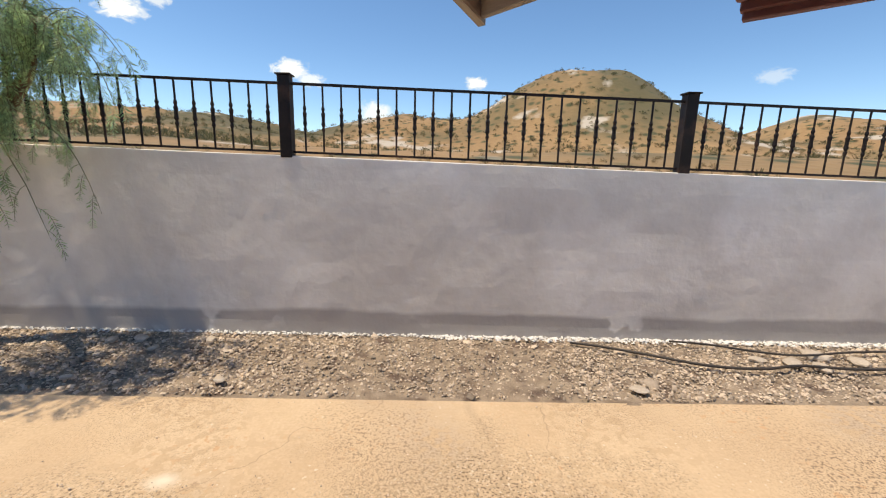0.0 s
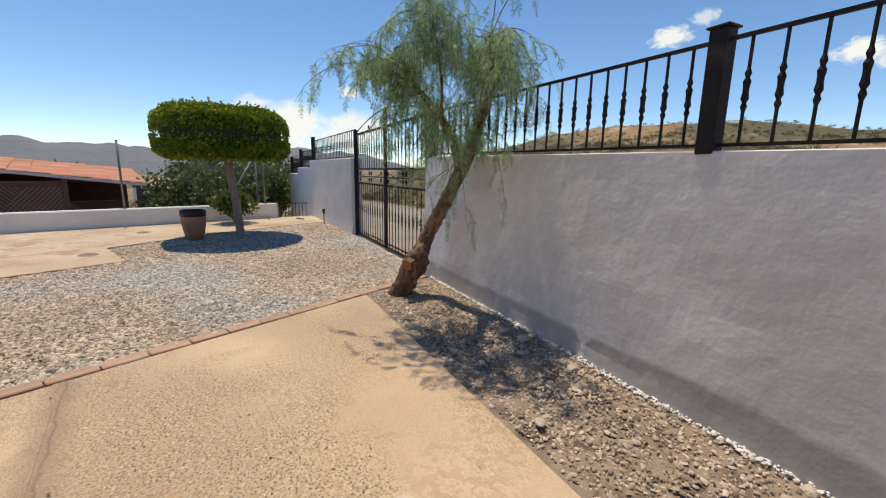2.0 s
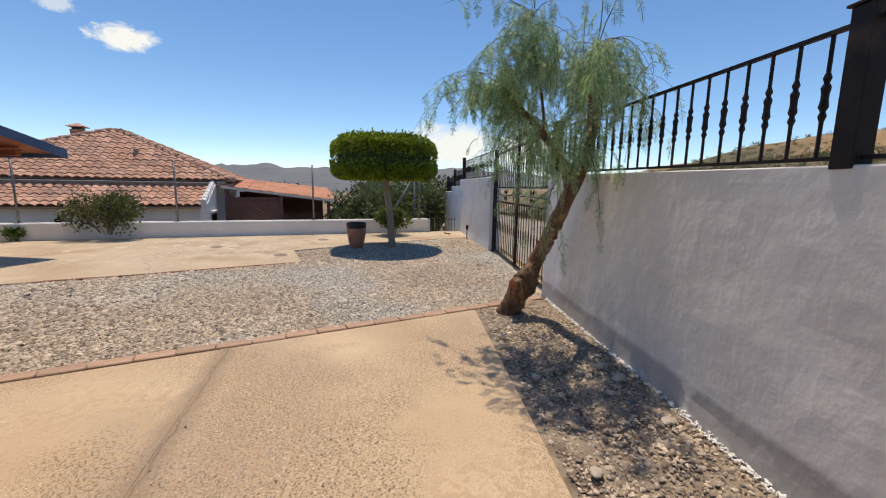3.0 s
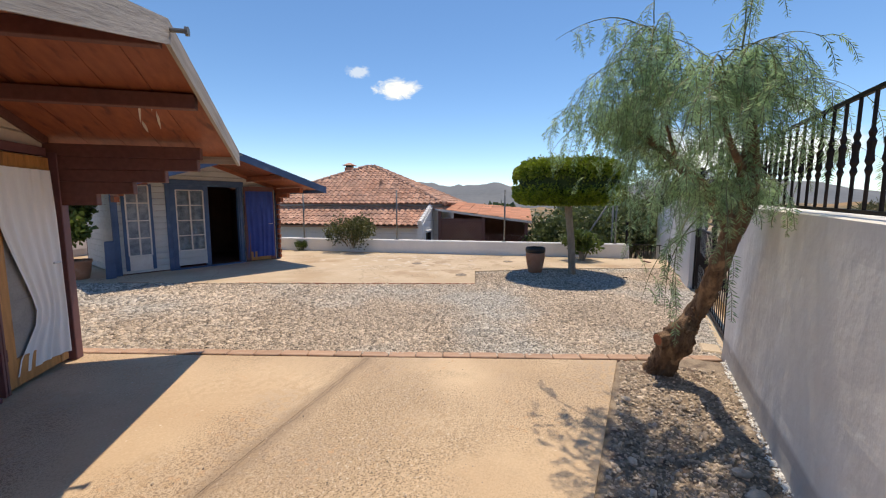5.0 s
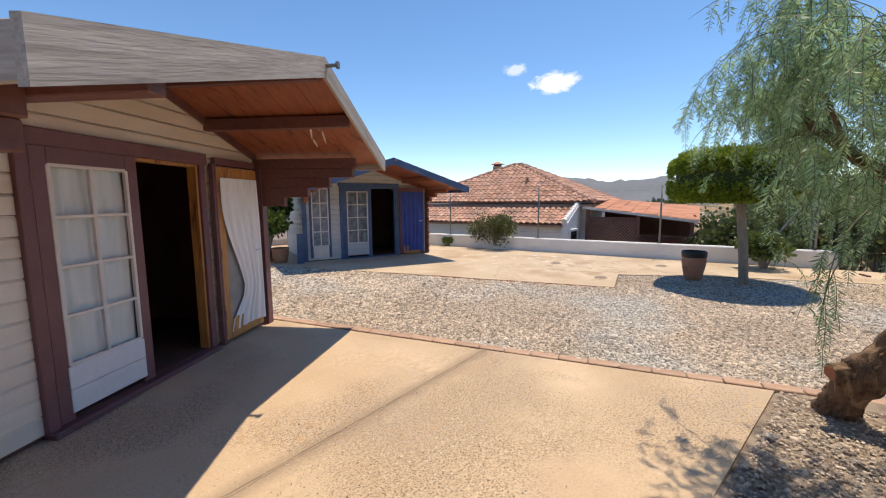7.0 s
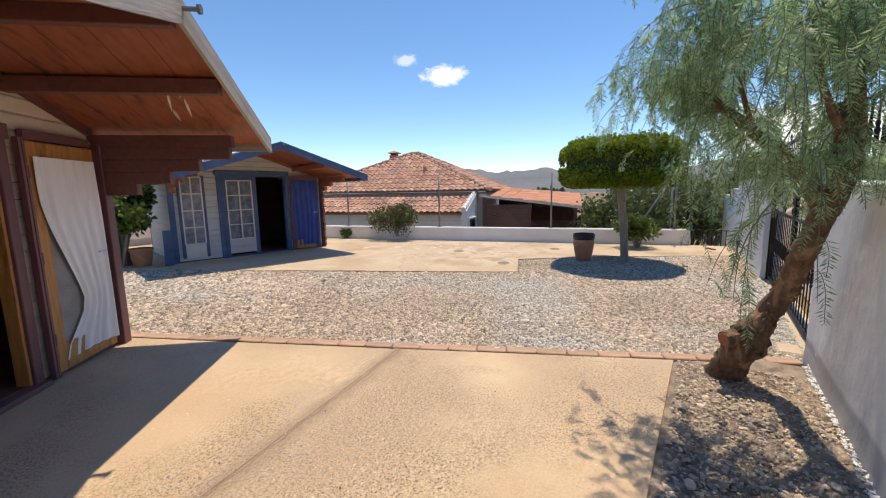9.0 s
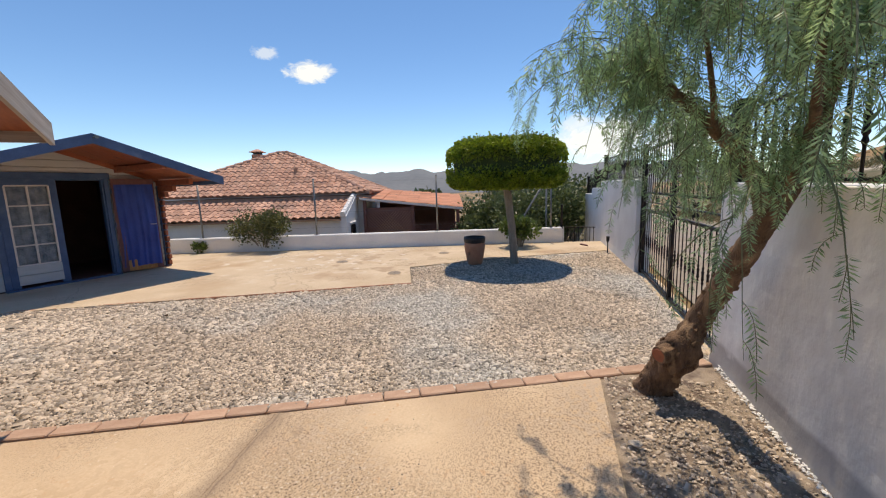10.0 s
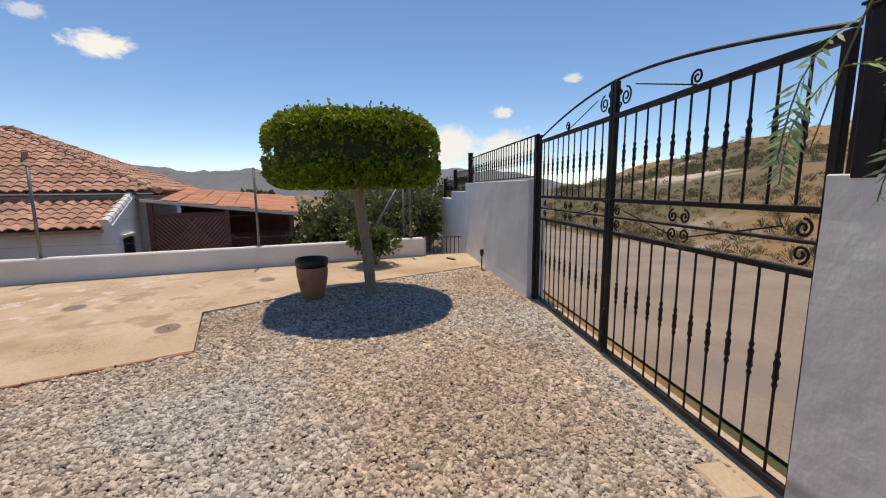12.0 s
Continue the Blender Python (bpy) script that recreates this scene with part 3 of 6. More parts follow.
# ---- low west wall, mesh fence posts ----
def low_wall():
    d = LOW_B - LOW_A
    n = 70
    v, f = [], []
    nrm = Vector((-d.y, d.x)).normalized()
    if nrm.x > 0:
        nrm = -nrm
    for i in range(n + 1):
        p = LOW_A + d * (i / n)
        w = 0.008 * noise.noise(Vector((i * 0.7, 0, 0)))
        for off, z in ((0, -0.15), (0.004, 0.2 + w), (0.0, 0.40 + w), (0.02, 0.425 + w), (0.18, 0.425 + w), (0.2, 0.40), (0.2, -1.5)):
            q = p + nrm * off
            v.append((q.x, q.y, z))
    for i in range(n):
        for j in range(6):
            a = i * 7 + j
            f.append((a, a + 7, a + 8, a + 1))
    f.append(tuple(range(7)))
    f.append(tuple(n * 7 + j for j in range(7))[::-1])
    ob = raw_mesh("wall_west_low", v, f, M_WHITE)
    return tagged(ob, "knee-high whitewashed wall at the edge of the terrace", "low wall", kind="structure")


low_wall()


def mesh_post(x, y, top):
    t = thing("fence_post", "thin dark steel post standing on the low wall", "fence post", pose(x, y, 0.42), "posts on the low wall")
    bm = tube(bmesh.new(), [(0, 0, -0.05), (0, 0, top - 0.42)], 0.024, 10)
    part("post", bm, M_STEEL, t, smooth=True)
    bm = tube(bmesh.new(), [(0, 0, top - 0.42), (0, 0, top - 0.40)], [0.03, 0.018], 10)
    part("cap", bm, M_STEEL, t)
    bm = one_box(-0.06, 0.06, -0.06, 0.06, -0.002, 0.012, 0.004)
    part("base_plate", bm, M_STEEL, t)


for yy, top in ((-7.35, 1.90), (-4.28, 1.95), (-1.04, 1.95), (2.0, 1.9)):
    mesh_post(low_line(yy) - 0.1, yy, top)


wire_fence = thing("wire_fence", "thin steel wires strung between the posts", "wire fence")
for zz in (0.62, 1.05, 1.48, 1.86):
    for y0, y1 in ((-7.35, -4.28), (-4.28, -1.04), (-1.04, 2.0)):
        part("wire", tube(bmesh.new(), [(low_line(y0) - 0.1, y0, zz), (low_line((y0 + y1) / 2) - 0.1, (y0 + y1) / 2, zz - 0.02), (low_line(y1) - 0.1, y1, zz)], 0.0022, 4), M_STEEL, wire_fence)


# ---- iron fence on the wall ----
def knot_bar(bm, x, y, z0, z1, knots, r=0.0082):
    """One square bar with forged collars at the heights given."""
    prof = [(z0, r)]
    for kz in knots:
        prof += [(kz - 0.10, r), (kz - 0.078, r * 1.9), (kz - 0.058, r * 1.15), (kz - 0.04, r * 2.2), (kz - 0.012, r * 1.7), (kz + 0.012, r * 1.7), (kz + 0.04, r * 2.2), (kz + 0.058, r * 1.15), (kz + 0.078, r * 1.9), (kz + 0.10, r)]
    prof.append((z1, r))
    tube(bm, [(x, y, z) for z, _ in prof], [w for _, w in prof], 6, cap=False)


def box_post(bm, x, y, z0, z1, w=0.045):
    box(bm, x - w, x + w, y - w, y + w, z0, z1, 0.004)
    box(bm, x - w - 0.012, x + w + 0.012, y - w - 0.012, y + w + 0.012, z1, z1 + 0.012, 0.003)


def fence_run(x0, x1, y_of, low, high, label, step=0.1423):
    """A run of iron railing between two posts; low and high give the rails' heights."""
    t = thing("iron_fence", label, "iron railing", group="railing panels on the wall")
    n = max(2, round(abs(x1 - x0) / step))
    for nm, fn, hw in (("top_rail", high, 0.010), ("bottom_rail", low, 0.009)):
        bm = bmesh.new()
        tube(bm, [(x0, y_of(x0), fn(x0)), (x1, y_of(x1), fn(x1))], hw * 1.35, 4)
        part(nm, bm, M_IRON, t)
    for i in range(1, n):
        x = x0 + (x1 - x0) * i / n
        bm = bmesh.new()
        knot_bar(bm, x, y_of(x), low(x), high(x), [low(x) + (high(x) - low(x)) * 0.50])
        part("bar", bm, M_IRON, t)
    return t


def fence_post(x, y, z0, z1, w=0.045):
    bm = bmesh.new()
    box_post(bm, x, y, z0, z1, w)
    ob = link_mesh("railing_post", bm, M_IRON)
    return tagged(ob, "black iron box post with a flat cap", "railing post", group="railing posts")


FY = lambda x: 3.572
LO = lambda x: wall_top(x) + 0.035
HI = lambda x: wall_top(x) + 0.545
POSTS = [5.3, 2.15, -0.98, -4.38]
for px in POSTS:
    fence_post(px, 3.572, wall_top(px) - 0.01, wall_top(px) + 0.60)
for a, b in zip(POSTS, POSTS[1:]):
    fence_run(a, b, FY, LO, HI, "black iron railing panel with forged knots")
FFY = lambda x: far_y(x) + 0.09
for px, z0, z1 in ((-12.45, 1.65, 2.33), (-14.45, 1.46, 2.05), (-16.35, 1.25, 1.85)):
    fence_post(px, FFY(px), z0, z1, 0.05)
fence_run(-8.28, -12.4, FFY, lambda x: 1.68, lambda x: 2.22, "black iron railing beyond the gate", 0.14)
fence_run(-12.5, -14.4, FFY, lambda x: 1.50, lambda x: 1.98, "black iron railing stepping down the slope", 0.14)
fence_run(-14.5, -16.3, FFY, lambda x: 1.29, lambda x: 1.78, "black iron railing at the low end of the wall", 0.14)


# ---- the gate ----
def spiral(bm, cx, cz, y, r, turns, start, hand, thick=0.007):
    pts = []
    k = 26
    for i in range(k + 1):
        q = i / k
        a = start + hand * turns * 2 * math.pi * q
        rr = r * (1 - 0.78 * q)
        pts.append((cx + rr * math.cos(a), y, cz + rr * math.sin(a)))
    tube(bm, pts, thick, 5)


GATE_X0, GATE_X1, GATE_Y = -4.49, -8.33, 3.63
GATE_MID = (GATE_X0 + GATE_X1) / 2


def arch_z(x):
    q = abs(x - GATE_MID) / abs(GATE_X1 - GATE_MID)
    return 2.14 + 0.27 * (1 - q ** 1.7)


def gate_leaf(x0, x1, hand, label):
    """One leaf from its hinge post x0 to the middle x1."""
    t = thing("gate_leaf", label, "iron gate", group="leaves of the gate")
    s = 1 if x1 > x0 else -1
    for nm, x in (("hinge_stile", x0 + s * 0.03), ("meeting_stile", x1 - s * 0.024)):
        top = 2.14 if nm == "hinge_stile" else 2.40
        part(nm, one_box(x - 0.022, x + 0.022, GATE_Y - 0.02, GATE_Y + 0.02, 0.035, top, 0.003), M_IRON, t)
    a, b = sorted((x0 + s * 0.03, x1 - s * 0.03))
    for nm, z, h in (("top_rail", 2.115, 0.02), ("upper_rail", 1.415, 0.016), ("middle_rail", 1.27, 0.008), ("lower_rail", 1.13, 0.016), ("bottom_rail", 0.055, 0.022)):
        part(nm, one_box(a, b, GATE_Y - 0.018, GATE_Y + 0.018, z - h, z + h, 0.003), M_IRON, t)
    n = 12
    for i in range(1, n):
        x = a + (b - a) * i / n
        for z0, z1 in ((1.43, 2.10), (0.07, 1.115)):
            bm = bmesh.new()
            knot_bar(bm, x, GATE_Y, z0, z1, [z0 + (z1 - z0) * (0.52 if z0 > 1 else 0.53)], 0.0072)
            part("bar", bm, M_IRON, t)
    bm = tube(bmesh.new(), [(x, GATE_Y, arch_z(x)) for x in (x0 + (x1 - x0) * i / 20 for i in range(21))], 0.011, 6)
    part("arch", bm, M_IRON, t)
    m = x1 - s * 0.17
    bm = bmesh.new()
    spiral(bm, m, 2.25, GATE_Y, 0.075, 1.6, math.pi / 2, s)
    spiral(bm, x1 - s * 0.07, 2.31, GATE_Y, 0.035, 1.3, 0, s)
    spiral(bm, x1 - s * 0.07, 2.19, GATE_Y, 0.035, 1.3, 0, -s)
    spiral(bm, x0 + (x1 - x0) * 0.48, 2.185, GATE_Y, 0.055, 1.6, -math.pi / 2, s)
    tube(bm, [(x0 + (x1 - x0) * 0.48, GATE_Y, 2.14), (x1 - s * 0.30, GATE_Y, 2.31)], 0.005, 5)
    part("top_scroll", bm, M_IRON, t)
    for fx in (0.10, 0.52, 0.90):
        cx = x0 + (x1 - x0) * fx
        bm = bmesh.new()
        for hx in (-1, 1) if fx == 0.52 else ((1,) if fx < 0.5 else (-1,)):
            for hz in (-1, 1):
                spiral(bm, cx + hx * 0.055, 1.27 + hz * 0.06, GATE_Y, 0.045, 1.4, math.pi / 2 * hz, -hx * hz)
        part("scroll", bm, M_IRON, t)
    for fx0, fx1, z0, z1 in ((0.13, 0.48, 1.33, 1.20), (0.56, 0.88, 1.20, 1.33)):
        bm = tube(bmesh.new(), [(x0 + (x1 - x0) * fx0, GATE_Y, z0), (x0 + (x1 - x0) * fx1, GATE_Y, z1)], 0.005, 5)
        part("brace", bm, M_IRON, t)
    return t


leaf_near = gate_leaf(GATE_X0 - 0.05, GATE_MID + 0.004, -1, "black wrought-iron gate leaf with scrolls, closed")
leaf_far = gate_leaf(GATE_X1 + 0.05, GATE_MID - 0.004, 1, "black wrought-iron gate leaf with scrolls and hinge plate, closed")
part("latch", one_box(GATE_MID - 0.07, GATE_MID + 0.07, GATE_Y - 0.035, GATE_Y - 0.015, 1.39, 1.42, 0.004), M_IRON, leaf_near)
part("drop_bolt", tube(bmesh.new(), [(GATE_MID + 0.04, GATE_Y - 0.03, 0.03), (GATE_MID + 0.04, GATE_Y - 0.03, 0.45), (GATE_MID + 0.10, GATE_Y - 0.05, 0.45)], 0.008, 6), M_IRON, leaf_near)
for zz in (0.25, 1.0, 1.9):
    part("hinge", tube(bmesh.new(), [(GATE_X1 + 0.06, GATE_Y - 0.03, zz - 0.06), (GATE_X1 + 0.06, GATE_Y - 0.03, zz + 0.06)], 0.02, 8), M_IRON, leaf_far)
for gx, nm in ((GATE_X0 + 0.03, "near"), (GATE_X1 - 0.01, "far")):
    bm = bmesh.new()
    box_post(bm, gx, GATE_Y, -0.05, 2.20, 0.038)
    ob = link_mesh("gate_post", bm, M_IRON)
    tagged(ob, "black iron gate post beside the rendered wall", "gate post", group="gate posts")
sill = link_mesh("gate_threshold", one_box(GATE_X1 + 0.04, GATE_X0 - 0.02, 3.55, 3.80, -0.15, 0.004, 0.01), M_CONCRETE_PALE)
tagged(sill, "worn concrete threshold under the gate", "threshold", kind="structure")


# ---- cabins ----
def cabin(m, roof, facade_half, mats, leaf_open, name, label, window_side, depth=2.6, dw=0.87, tiers=((0.0, 1.25), (0.125, 0.62), (0.25, 0.30)), purlin_at=0.50):
    """A small timber cabin. Local x runs along the front (towards the viewer's left hand), y points out of the front, z up.
    roof: front ridge, right tip and left tip as (x, y, z)."""
    boards, trim, soffit, verge_mat, felt, beam = mats
    t = thing(name, label, "cabin", m)
    ridge, rt, lt = [Vector(p) for p in roof]
    back = -depth - 0.25
    hw = facade_half
    # where the roof's underside meets the walls
    slope_r = (ridge.z - rt.z) / (ridge.x - rt.x)
    slope_l = (ridge.z - lt.z) / (lt.x - ridge.x)

    def under(x):
        return ridge.z - 0.16 - (slope_r * (ridge.x - x) if x < ridge.x else slope_l * (x - ridge.x))
    # roof slopes, each a thick slab
    for nm, tip, sgn in (("roof_right", rt, -1), ("roof_left", lt, 1)):
        bm = bmesh.new()
        top = [(ridge.x, ridge.y, ridge.z), (tip.x, tip.y, tip.z), (tip.x, back, tip.z), (ridge.x, back, ridge.z)]
        hi = [bm.verts.new(p) for p in top]
        lo = [bm.verts.new((p[0], p[1], p[2] - 0.03)) for p in top]
        bm.faces.new(hi), bm.faces.new(lo)
        for i in range(4):
            bm.faces.new((hi[i], hi[(i + 1) % 4], lo[(i + 1) % 4], lo[i]))
        bmesh.ops.recalc_face_normals(bm, faces=bm.faces)
        part(nm, bm, felt, t)
        # soffit boards run from ridge to eave, side by side
        nb = 14
        for i in range(nb):
            q0, q1 = i / nb, (i + 1) / nb
            bm = bmesh.new()
            yr0, yr1 = back + (ridge.y - 0.03 - back) * q0, back + (ridge.y - 0.03 - back) * q1 - 0.006
            yt0, yt1 = back + (tip.y - 0.03 - back) * q0, back + (tip.y - 0.03 - back) * q1 - 0.006
            pts = [(ridge.x, yr0, ridge.z - 0.031), (ridge.x, yr1, ridge.z - 0.031), (tip.x, yt1, tip.z - 0.031), (tip.x, yt0, tip.z - 0.031)]
            up = [bm.verts.new(p) for p in pts]
            dn = [bm.verts.new((p[0], p[1], p[2] - 0.018)) for p in pts]
            bm.faces.new(up), bm.faces.new(dn)
            for k in range(4):
                bm.faces.new((up[k], up[(k + 1) % 4], dn[(k + 1) % 4], dn[k]))
            bmesh.ops.recalc_face_normals(bm, faces=bm.faces)
            part("soffit_board", bm, soffit, t)
        # verge board along the front edge
        bm = bmesh.new()
        d = Vector((tip.x - ridge.x, tip.y - ridge.y, 0)).normalized()
        nrm = Vector((-d.y, d.x, 0)) * (-sgn)
        if nrm.y < 0:
            nrm = -nrm
        ring = []
        a, b = Vector(ridge), Vector(tip) + d * 0.03
        along = (b - a).normalized()
        grain = Matrix((along, nrm, along.cross(nrm))).transposed().to_4x4()
        grain.translation = a
        ungrain = grain.inverted()
        segs = 12
        for i in range(segs + 1):
            p = a.lerp(b, i / segs)
            hgt = 0.165
            ring.append([bm.verts.new(ungrain @ (p + nrm * o + Vector((0, 0, zz)))) for o, zz in ((0, 0.02), (0.028, 0.02), (0.028, 0.02 - hgt), (0, 0.02 - hgt))])
        for r0, r1 in zip(ring, ring[1:]):
            for k in range(4):
                bm.faces.new((r0[k], r0[(k + 1) % 4], r1[(k + 1) % 4], r1[k]))
        bm.faces.new(ring[0]), bm.faces.new(ring[-1])
        bmesh.ops.recalc_face_normals(bm, faces=bm.faces)
        vb = part("verge_board", bm, verge_mat, t, "weathered grey verge board" if verge_mat is M_GREY_WOOD else "")
        vb.matrix_local = grain
        # eave board
        bm = one_box(back, tip.y, -0.011, 0.011, -0.13, 0.01, 0.003)
        eb = part("eave_board", bm, verge_mat, t)
        eb.matrix_local = pose(tip.x + sgn * 0.011, 0, tip.z) @ turn_z(math.pi / 2)
        # purlins from the wall to the verge
        for q in (purlin_at if sgn < 0 else 0.80,):
            x = ridge.x + (tip.x - ridge.x) * q
            yv = ridge.y + (tip.y - ridge.y) * q - 0.04
            z = ridge.z + (tip.z - ridge.z) * q - 0.05
            part("purlin", one_box(x - 0.045, x + 0.045, -0.3, yv, z - 0.13, z - 0.01, 0.006), beam, t)
    part("ridge_beam", one_box(ridge.x - 0.04, ridge.x + 0.04, -0.3, ridge.y - 0.03, ridge.z - 0.17, ridge.z - 0.06, 0.006), beam, t)
    bm = tube(bmesh.new(), [(ridge.x - 0.02, ridge.y + 0.02, ridge.z - 0.045), (ridge.x - 0.02, ridge.y + 0.12, ridge.z - 0.045)], 0.016, 8)
    tube(bm, [(ridge.x - 0.02, ridge.y + 0.12, ridge.z - 0.045), (ridge.x - 0.02, ridge.y + 0.14, ridge.z - 0.045)], 0.032, 8)
    part("ridge_bolt", bm, M_STEEL, t)
    if trim is M_MAROON:
        for x, y, ln, tw in ((-1.30, 1.02, 0.42, 20), (-1.42, 1.12, 0.34, 14), (-1.16, 1.18, 0.24, 26), (-1.55, 0.96, 0.22, 9)):
            z = ridge.z - 0.062 - slope_r * (ridge.x - x)
            bm = bmesh.new()
            ring = [[bm.verts.new((u * ln, w * (0.5 - abs(u)) * 0.024, h)) for w, h in ((-1, 0.012), (1, 0.012), (0.6, -0.012 * (u + 0.5)), (-0.6, -0.02 * (u + 0.5)))] for u in (-0.48, -0.2, 0.1, 0.48)]
            for r0, r1 in zip(ring, ring[1:]):
                for k in range(4):
                    bm.faces.new((r0[k], r0[(k + 1) % 4], r1[(k + 1) % 4], r1[k]))
            bm.faces.new(ring[0]), bm.faces.new(ring[-1])
            bmesh.ops.recalc_face_normals(bm, faces=bm.faces)
            sliver = part("peeled_sliver", bm, M_SASH, t, "pale peeled sliver of soffit wood")
            sliver.matrix_local = pose(x, y, z) @ Matrix.Rotation(-math.atan(slope_r), 4, "Y") @ turn_z(math.radians(tw))
    # front wall of boards round the doors
    dh = 2.08
    bh = 0.136
    z, k = 0.04, 0
    while z < ridge.z - 0.12:
        z1 = min(z + bh - 0.005, ridge.z - 0.08)
        for x0, x1 in ((-hw, -dw), (dw, hw)) if z1 < dh + 0.02 else ((-hw, hw),):
            # cut by the roof's slope
            def cut(x, zz):
                lo_x = ridge.x - (ridge.z - 0.06 - zz) / slope_r
                hi_x = ridge.x + (ridge.z - 0.06 - zz) / slope_l
                return min(max(x, lo_x), hi_x)
            if cut(x1, z) - cut(x0, z) < 0.06:
                continue
            bm = bmesh.new()
            prof = [(0.0, z), (0.0, z1 - 0.016), (-0.012, z1), (-0.05, z1), (-0.05, z)]
            ends = []
            for x in (x0, x1):
                ends.append([bm.verts.new((cut(x, zz), y, zz)) for y, zz in prof])
            for i in range(5):
                bm.faces.new((ends[0][i], ends[1][i], ends[1][(i + 1) % 5], ends[0][(i + 1) % 5]))
            bm.faces.new(ends[0]), bm.faces.new(ends[1])
            bmesh.ops.recalc_face_normals(bm, faces=bm.faces)
            part("board", bm, boards, t)
        z += bh
    # backing, side walls, back, floor; backing is added to stop light leaks
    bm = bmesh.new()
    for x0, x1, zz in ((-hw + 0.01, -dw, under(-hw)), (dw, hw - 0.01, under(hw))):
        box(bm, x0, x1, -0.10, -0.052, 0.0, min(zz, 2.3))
    # Triangle added to block light through the gable board gaps.
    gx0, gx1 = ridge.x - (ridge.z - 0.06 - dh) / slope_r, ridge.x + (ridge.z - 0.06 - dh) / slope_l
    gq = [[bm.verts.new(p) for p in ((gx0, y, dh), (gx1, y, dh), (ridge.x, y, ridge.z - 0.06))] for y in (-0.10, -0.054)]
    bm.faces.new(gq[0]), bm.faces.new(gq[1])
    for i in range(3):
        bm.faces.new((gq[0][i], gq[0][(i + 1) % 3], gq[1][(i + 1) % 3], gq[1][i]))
    part("front_light_stop", bm, M_DARK, t)
    for sgn in (-1, 1):
        z = 0.04
        while z < under(sgn * hw) - 0.1:
            a, b = sorted((sgn * hw, sgn * (hw - 0.05)))
            part("side_log", one_box(a, b, -depth, 0.03, z, z + bh - 0.004, 0.008), boards, t)
            z += bh
        # Unseen sheet added to keep light out of the gaps between logs.
        a, b = sorted((sgn * (hw - 0.052), sgn * (hw - 0.075)))
        part("side_light_stop", one_box(a, b, -depth, -0.1, 0.0, under(sgn * hw) + 0.10), M_DARK, t)
        tip = rt if sgn < 0 else lt
        sl = slope_r if sgn < 0 else slope_l
        bm = bmesh.new()
        q = []
        for x in (ridge.x, sgn * hw):
            zz = ridge.z - sl * abs(x - ridge.x) - 0.05
            q.append([bm.verts.new((x, yy, zz + dz)) for yy, dz in ((0.0, 0), (0.03, 0), (0.03, -0.085), (0.0, -0.085))])
        for i in range(4):
            bm.faces.new((q[0][i], q[0][(i + 1) % 4], q[1][(i + 1) % 4], q[1][i]))
        bm.faces.new(q[0]), bm.faces.new(q[1])
        bmesh.ops.recalc_face_normals(bm, faces=bm.faces)
        part("gable_batten", bm, beam, t)
        part("corner_post", one_box(sgn * hw - 0.055, sgn * hw + 0.055, -0.03, 0.11 if trim is M_MAROON else 0.045, 0.0, under(sgn * hw) - 0.04, 0.006), trim, t)
        # stepped log ends carry the roof
        for drop, reach in tiers:
            zt = under(sgn * hw) + 0.07 - drop
            part("log_bracket", one_box(sgn * hw - 0.045, sgn * hw + 0.045, -0.1, reach, zt - 0.12, zt, 0.006), beam, t)
    bm = bmesh.new()
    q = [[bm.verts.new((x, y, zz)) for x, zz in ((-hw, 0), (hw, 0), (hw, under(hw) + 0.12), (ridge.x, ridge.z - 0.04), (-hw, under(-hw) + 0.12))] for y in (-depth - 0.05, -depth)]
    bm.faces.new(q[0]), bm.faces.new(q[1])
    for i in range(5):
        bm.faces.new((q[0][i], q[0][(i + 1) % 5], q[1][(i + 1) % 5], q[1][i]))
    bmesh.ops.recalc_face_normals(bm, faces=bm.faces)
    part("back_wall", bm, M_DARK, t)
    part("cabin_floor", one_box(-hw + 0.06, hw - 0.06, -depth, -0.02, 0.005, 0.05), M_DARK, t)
    # door frame
    fd = 0.085
    for sgn in (-1, 1):
        a, b = sorted((sgn * dw, sgn * (dw - fd)))
        part("door_jamb", one_box(a, b, -0.10, 0.035, 0.0, dh, 0.006), trim, t)
        a, b = sorted((sgn * (dw - fd - 0.002), sgn * (dw - fd - 0.03)))
        part("jamb_lining", one_box(a, b, -0.09, 0.01, 0.05, dh - fd, 0.003), M_ORANGE_WOOD if trim is M_MAROON else trim, t)
    part("door_head", one_box(-dw - 0.03, dw + 0.03, -0.10, 0.04, dh - fd, dh + 0.03, 0.006), trim, t)
    part("head_lining", one_box(-dw + fd + 0.03, dw - fd - 0.03, -0.09, 0.01, dh - fd - 0.03, dh - fd - 0.002, 0.003), M_ORANGE_WOOD if trim is M_MAROON else trim, t)
    if trim is M_MAROON:
        part("leaf_hood", one_box(-1.74, -1.0, 0.004, 0.06, dh - 0.07, dh + 0.01, 0.005), trim, t)
        for x in (-0.925, -0.957):
            part("hinge_strip", one_box(x - 0.012, x + 0.012, 0.036, 0.085, 0.02, dh - 0.06, 0.003), trim, t)
    part("door_sill", one_box(-dw, dw, -0.10, 0.09, 0.0, 0.045, 0.006), trim, t)
    lw, sw = leaf_open["width"], leaf_open["stile"]

    def leaf(mm, stile, lw, curtain, panel_mat, nm, lab, shut):
        """A half-glazed door leaf, hinged at x = 0 and reaching to x = -lw."""
        d = part(nm, one_box(-sw, 0, 0, 0.045, 0.05, dh - fd, 0.005), stile, t, lab)
        d.matrix_local = mm
        part("lock_stile", one_box(-lw, -lw + sw, 0, 0.045, 0.05, dh - fd, 0.005), stile, d)
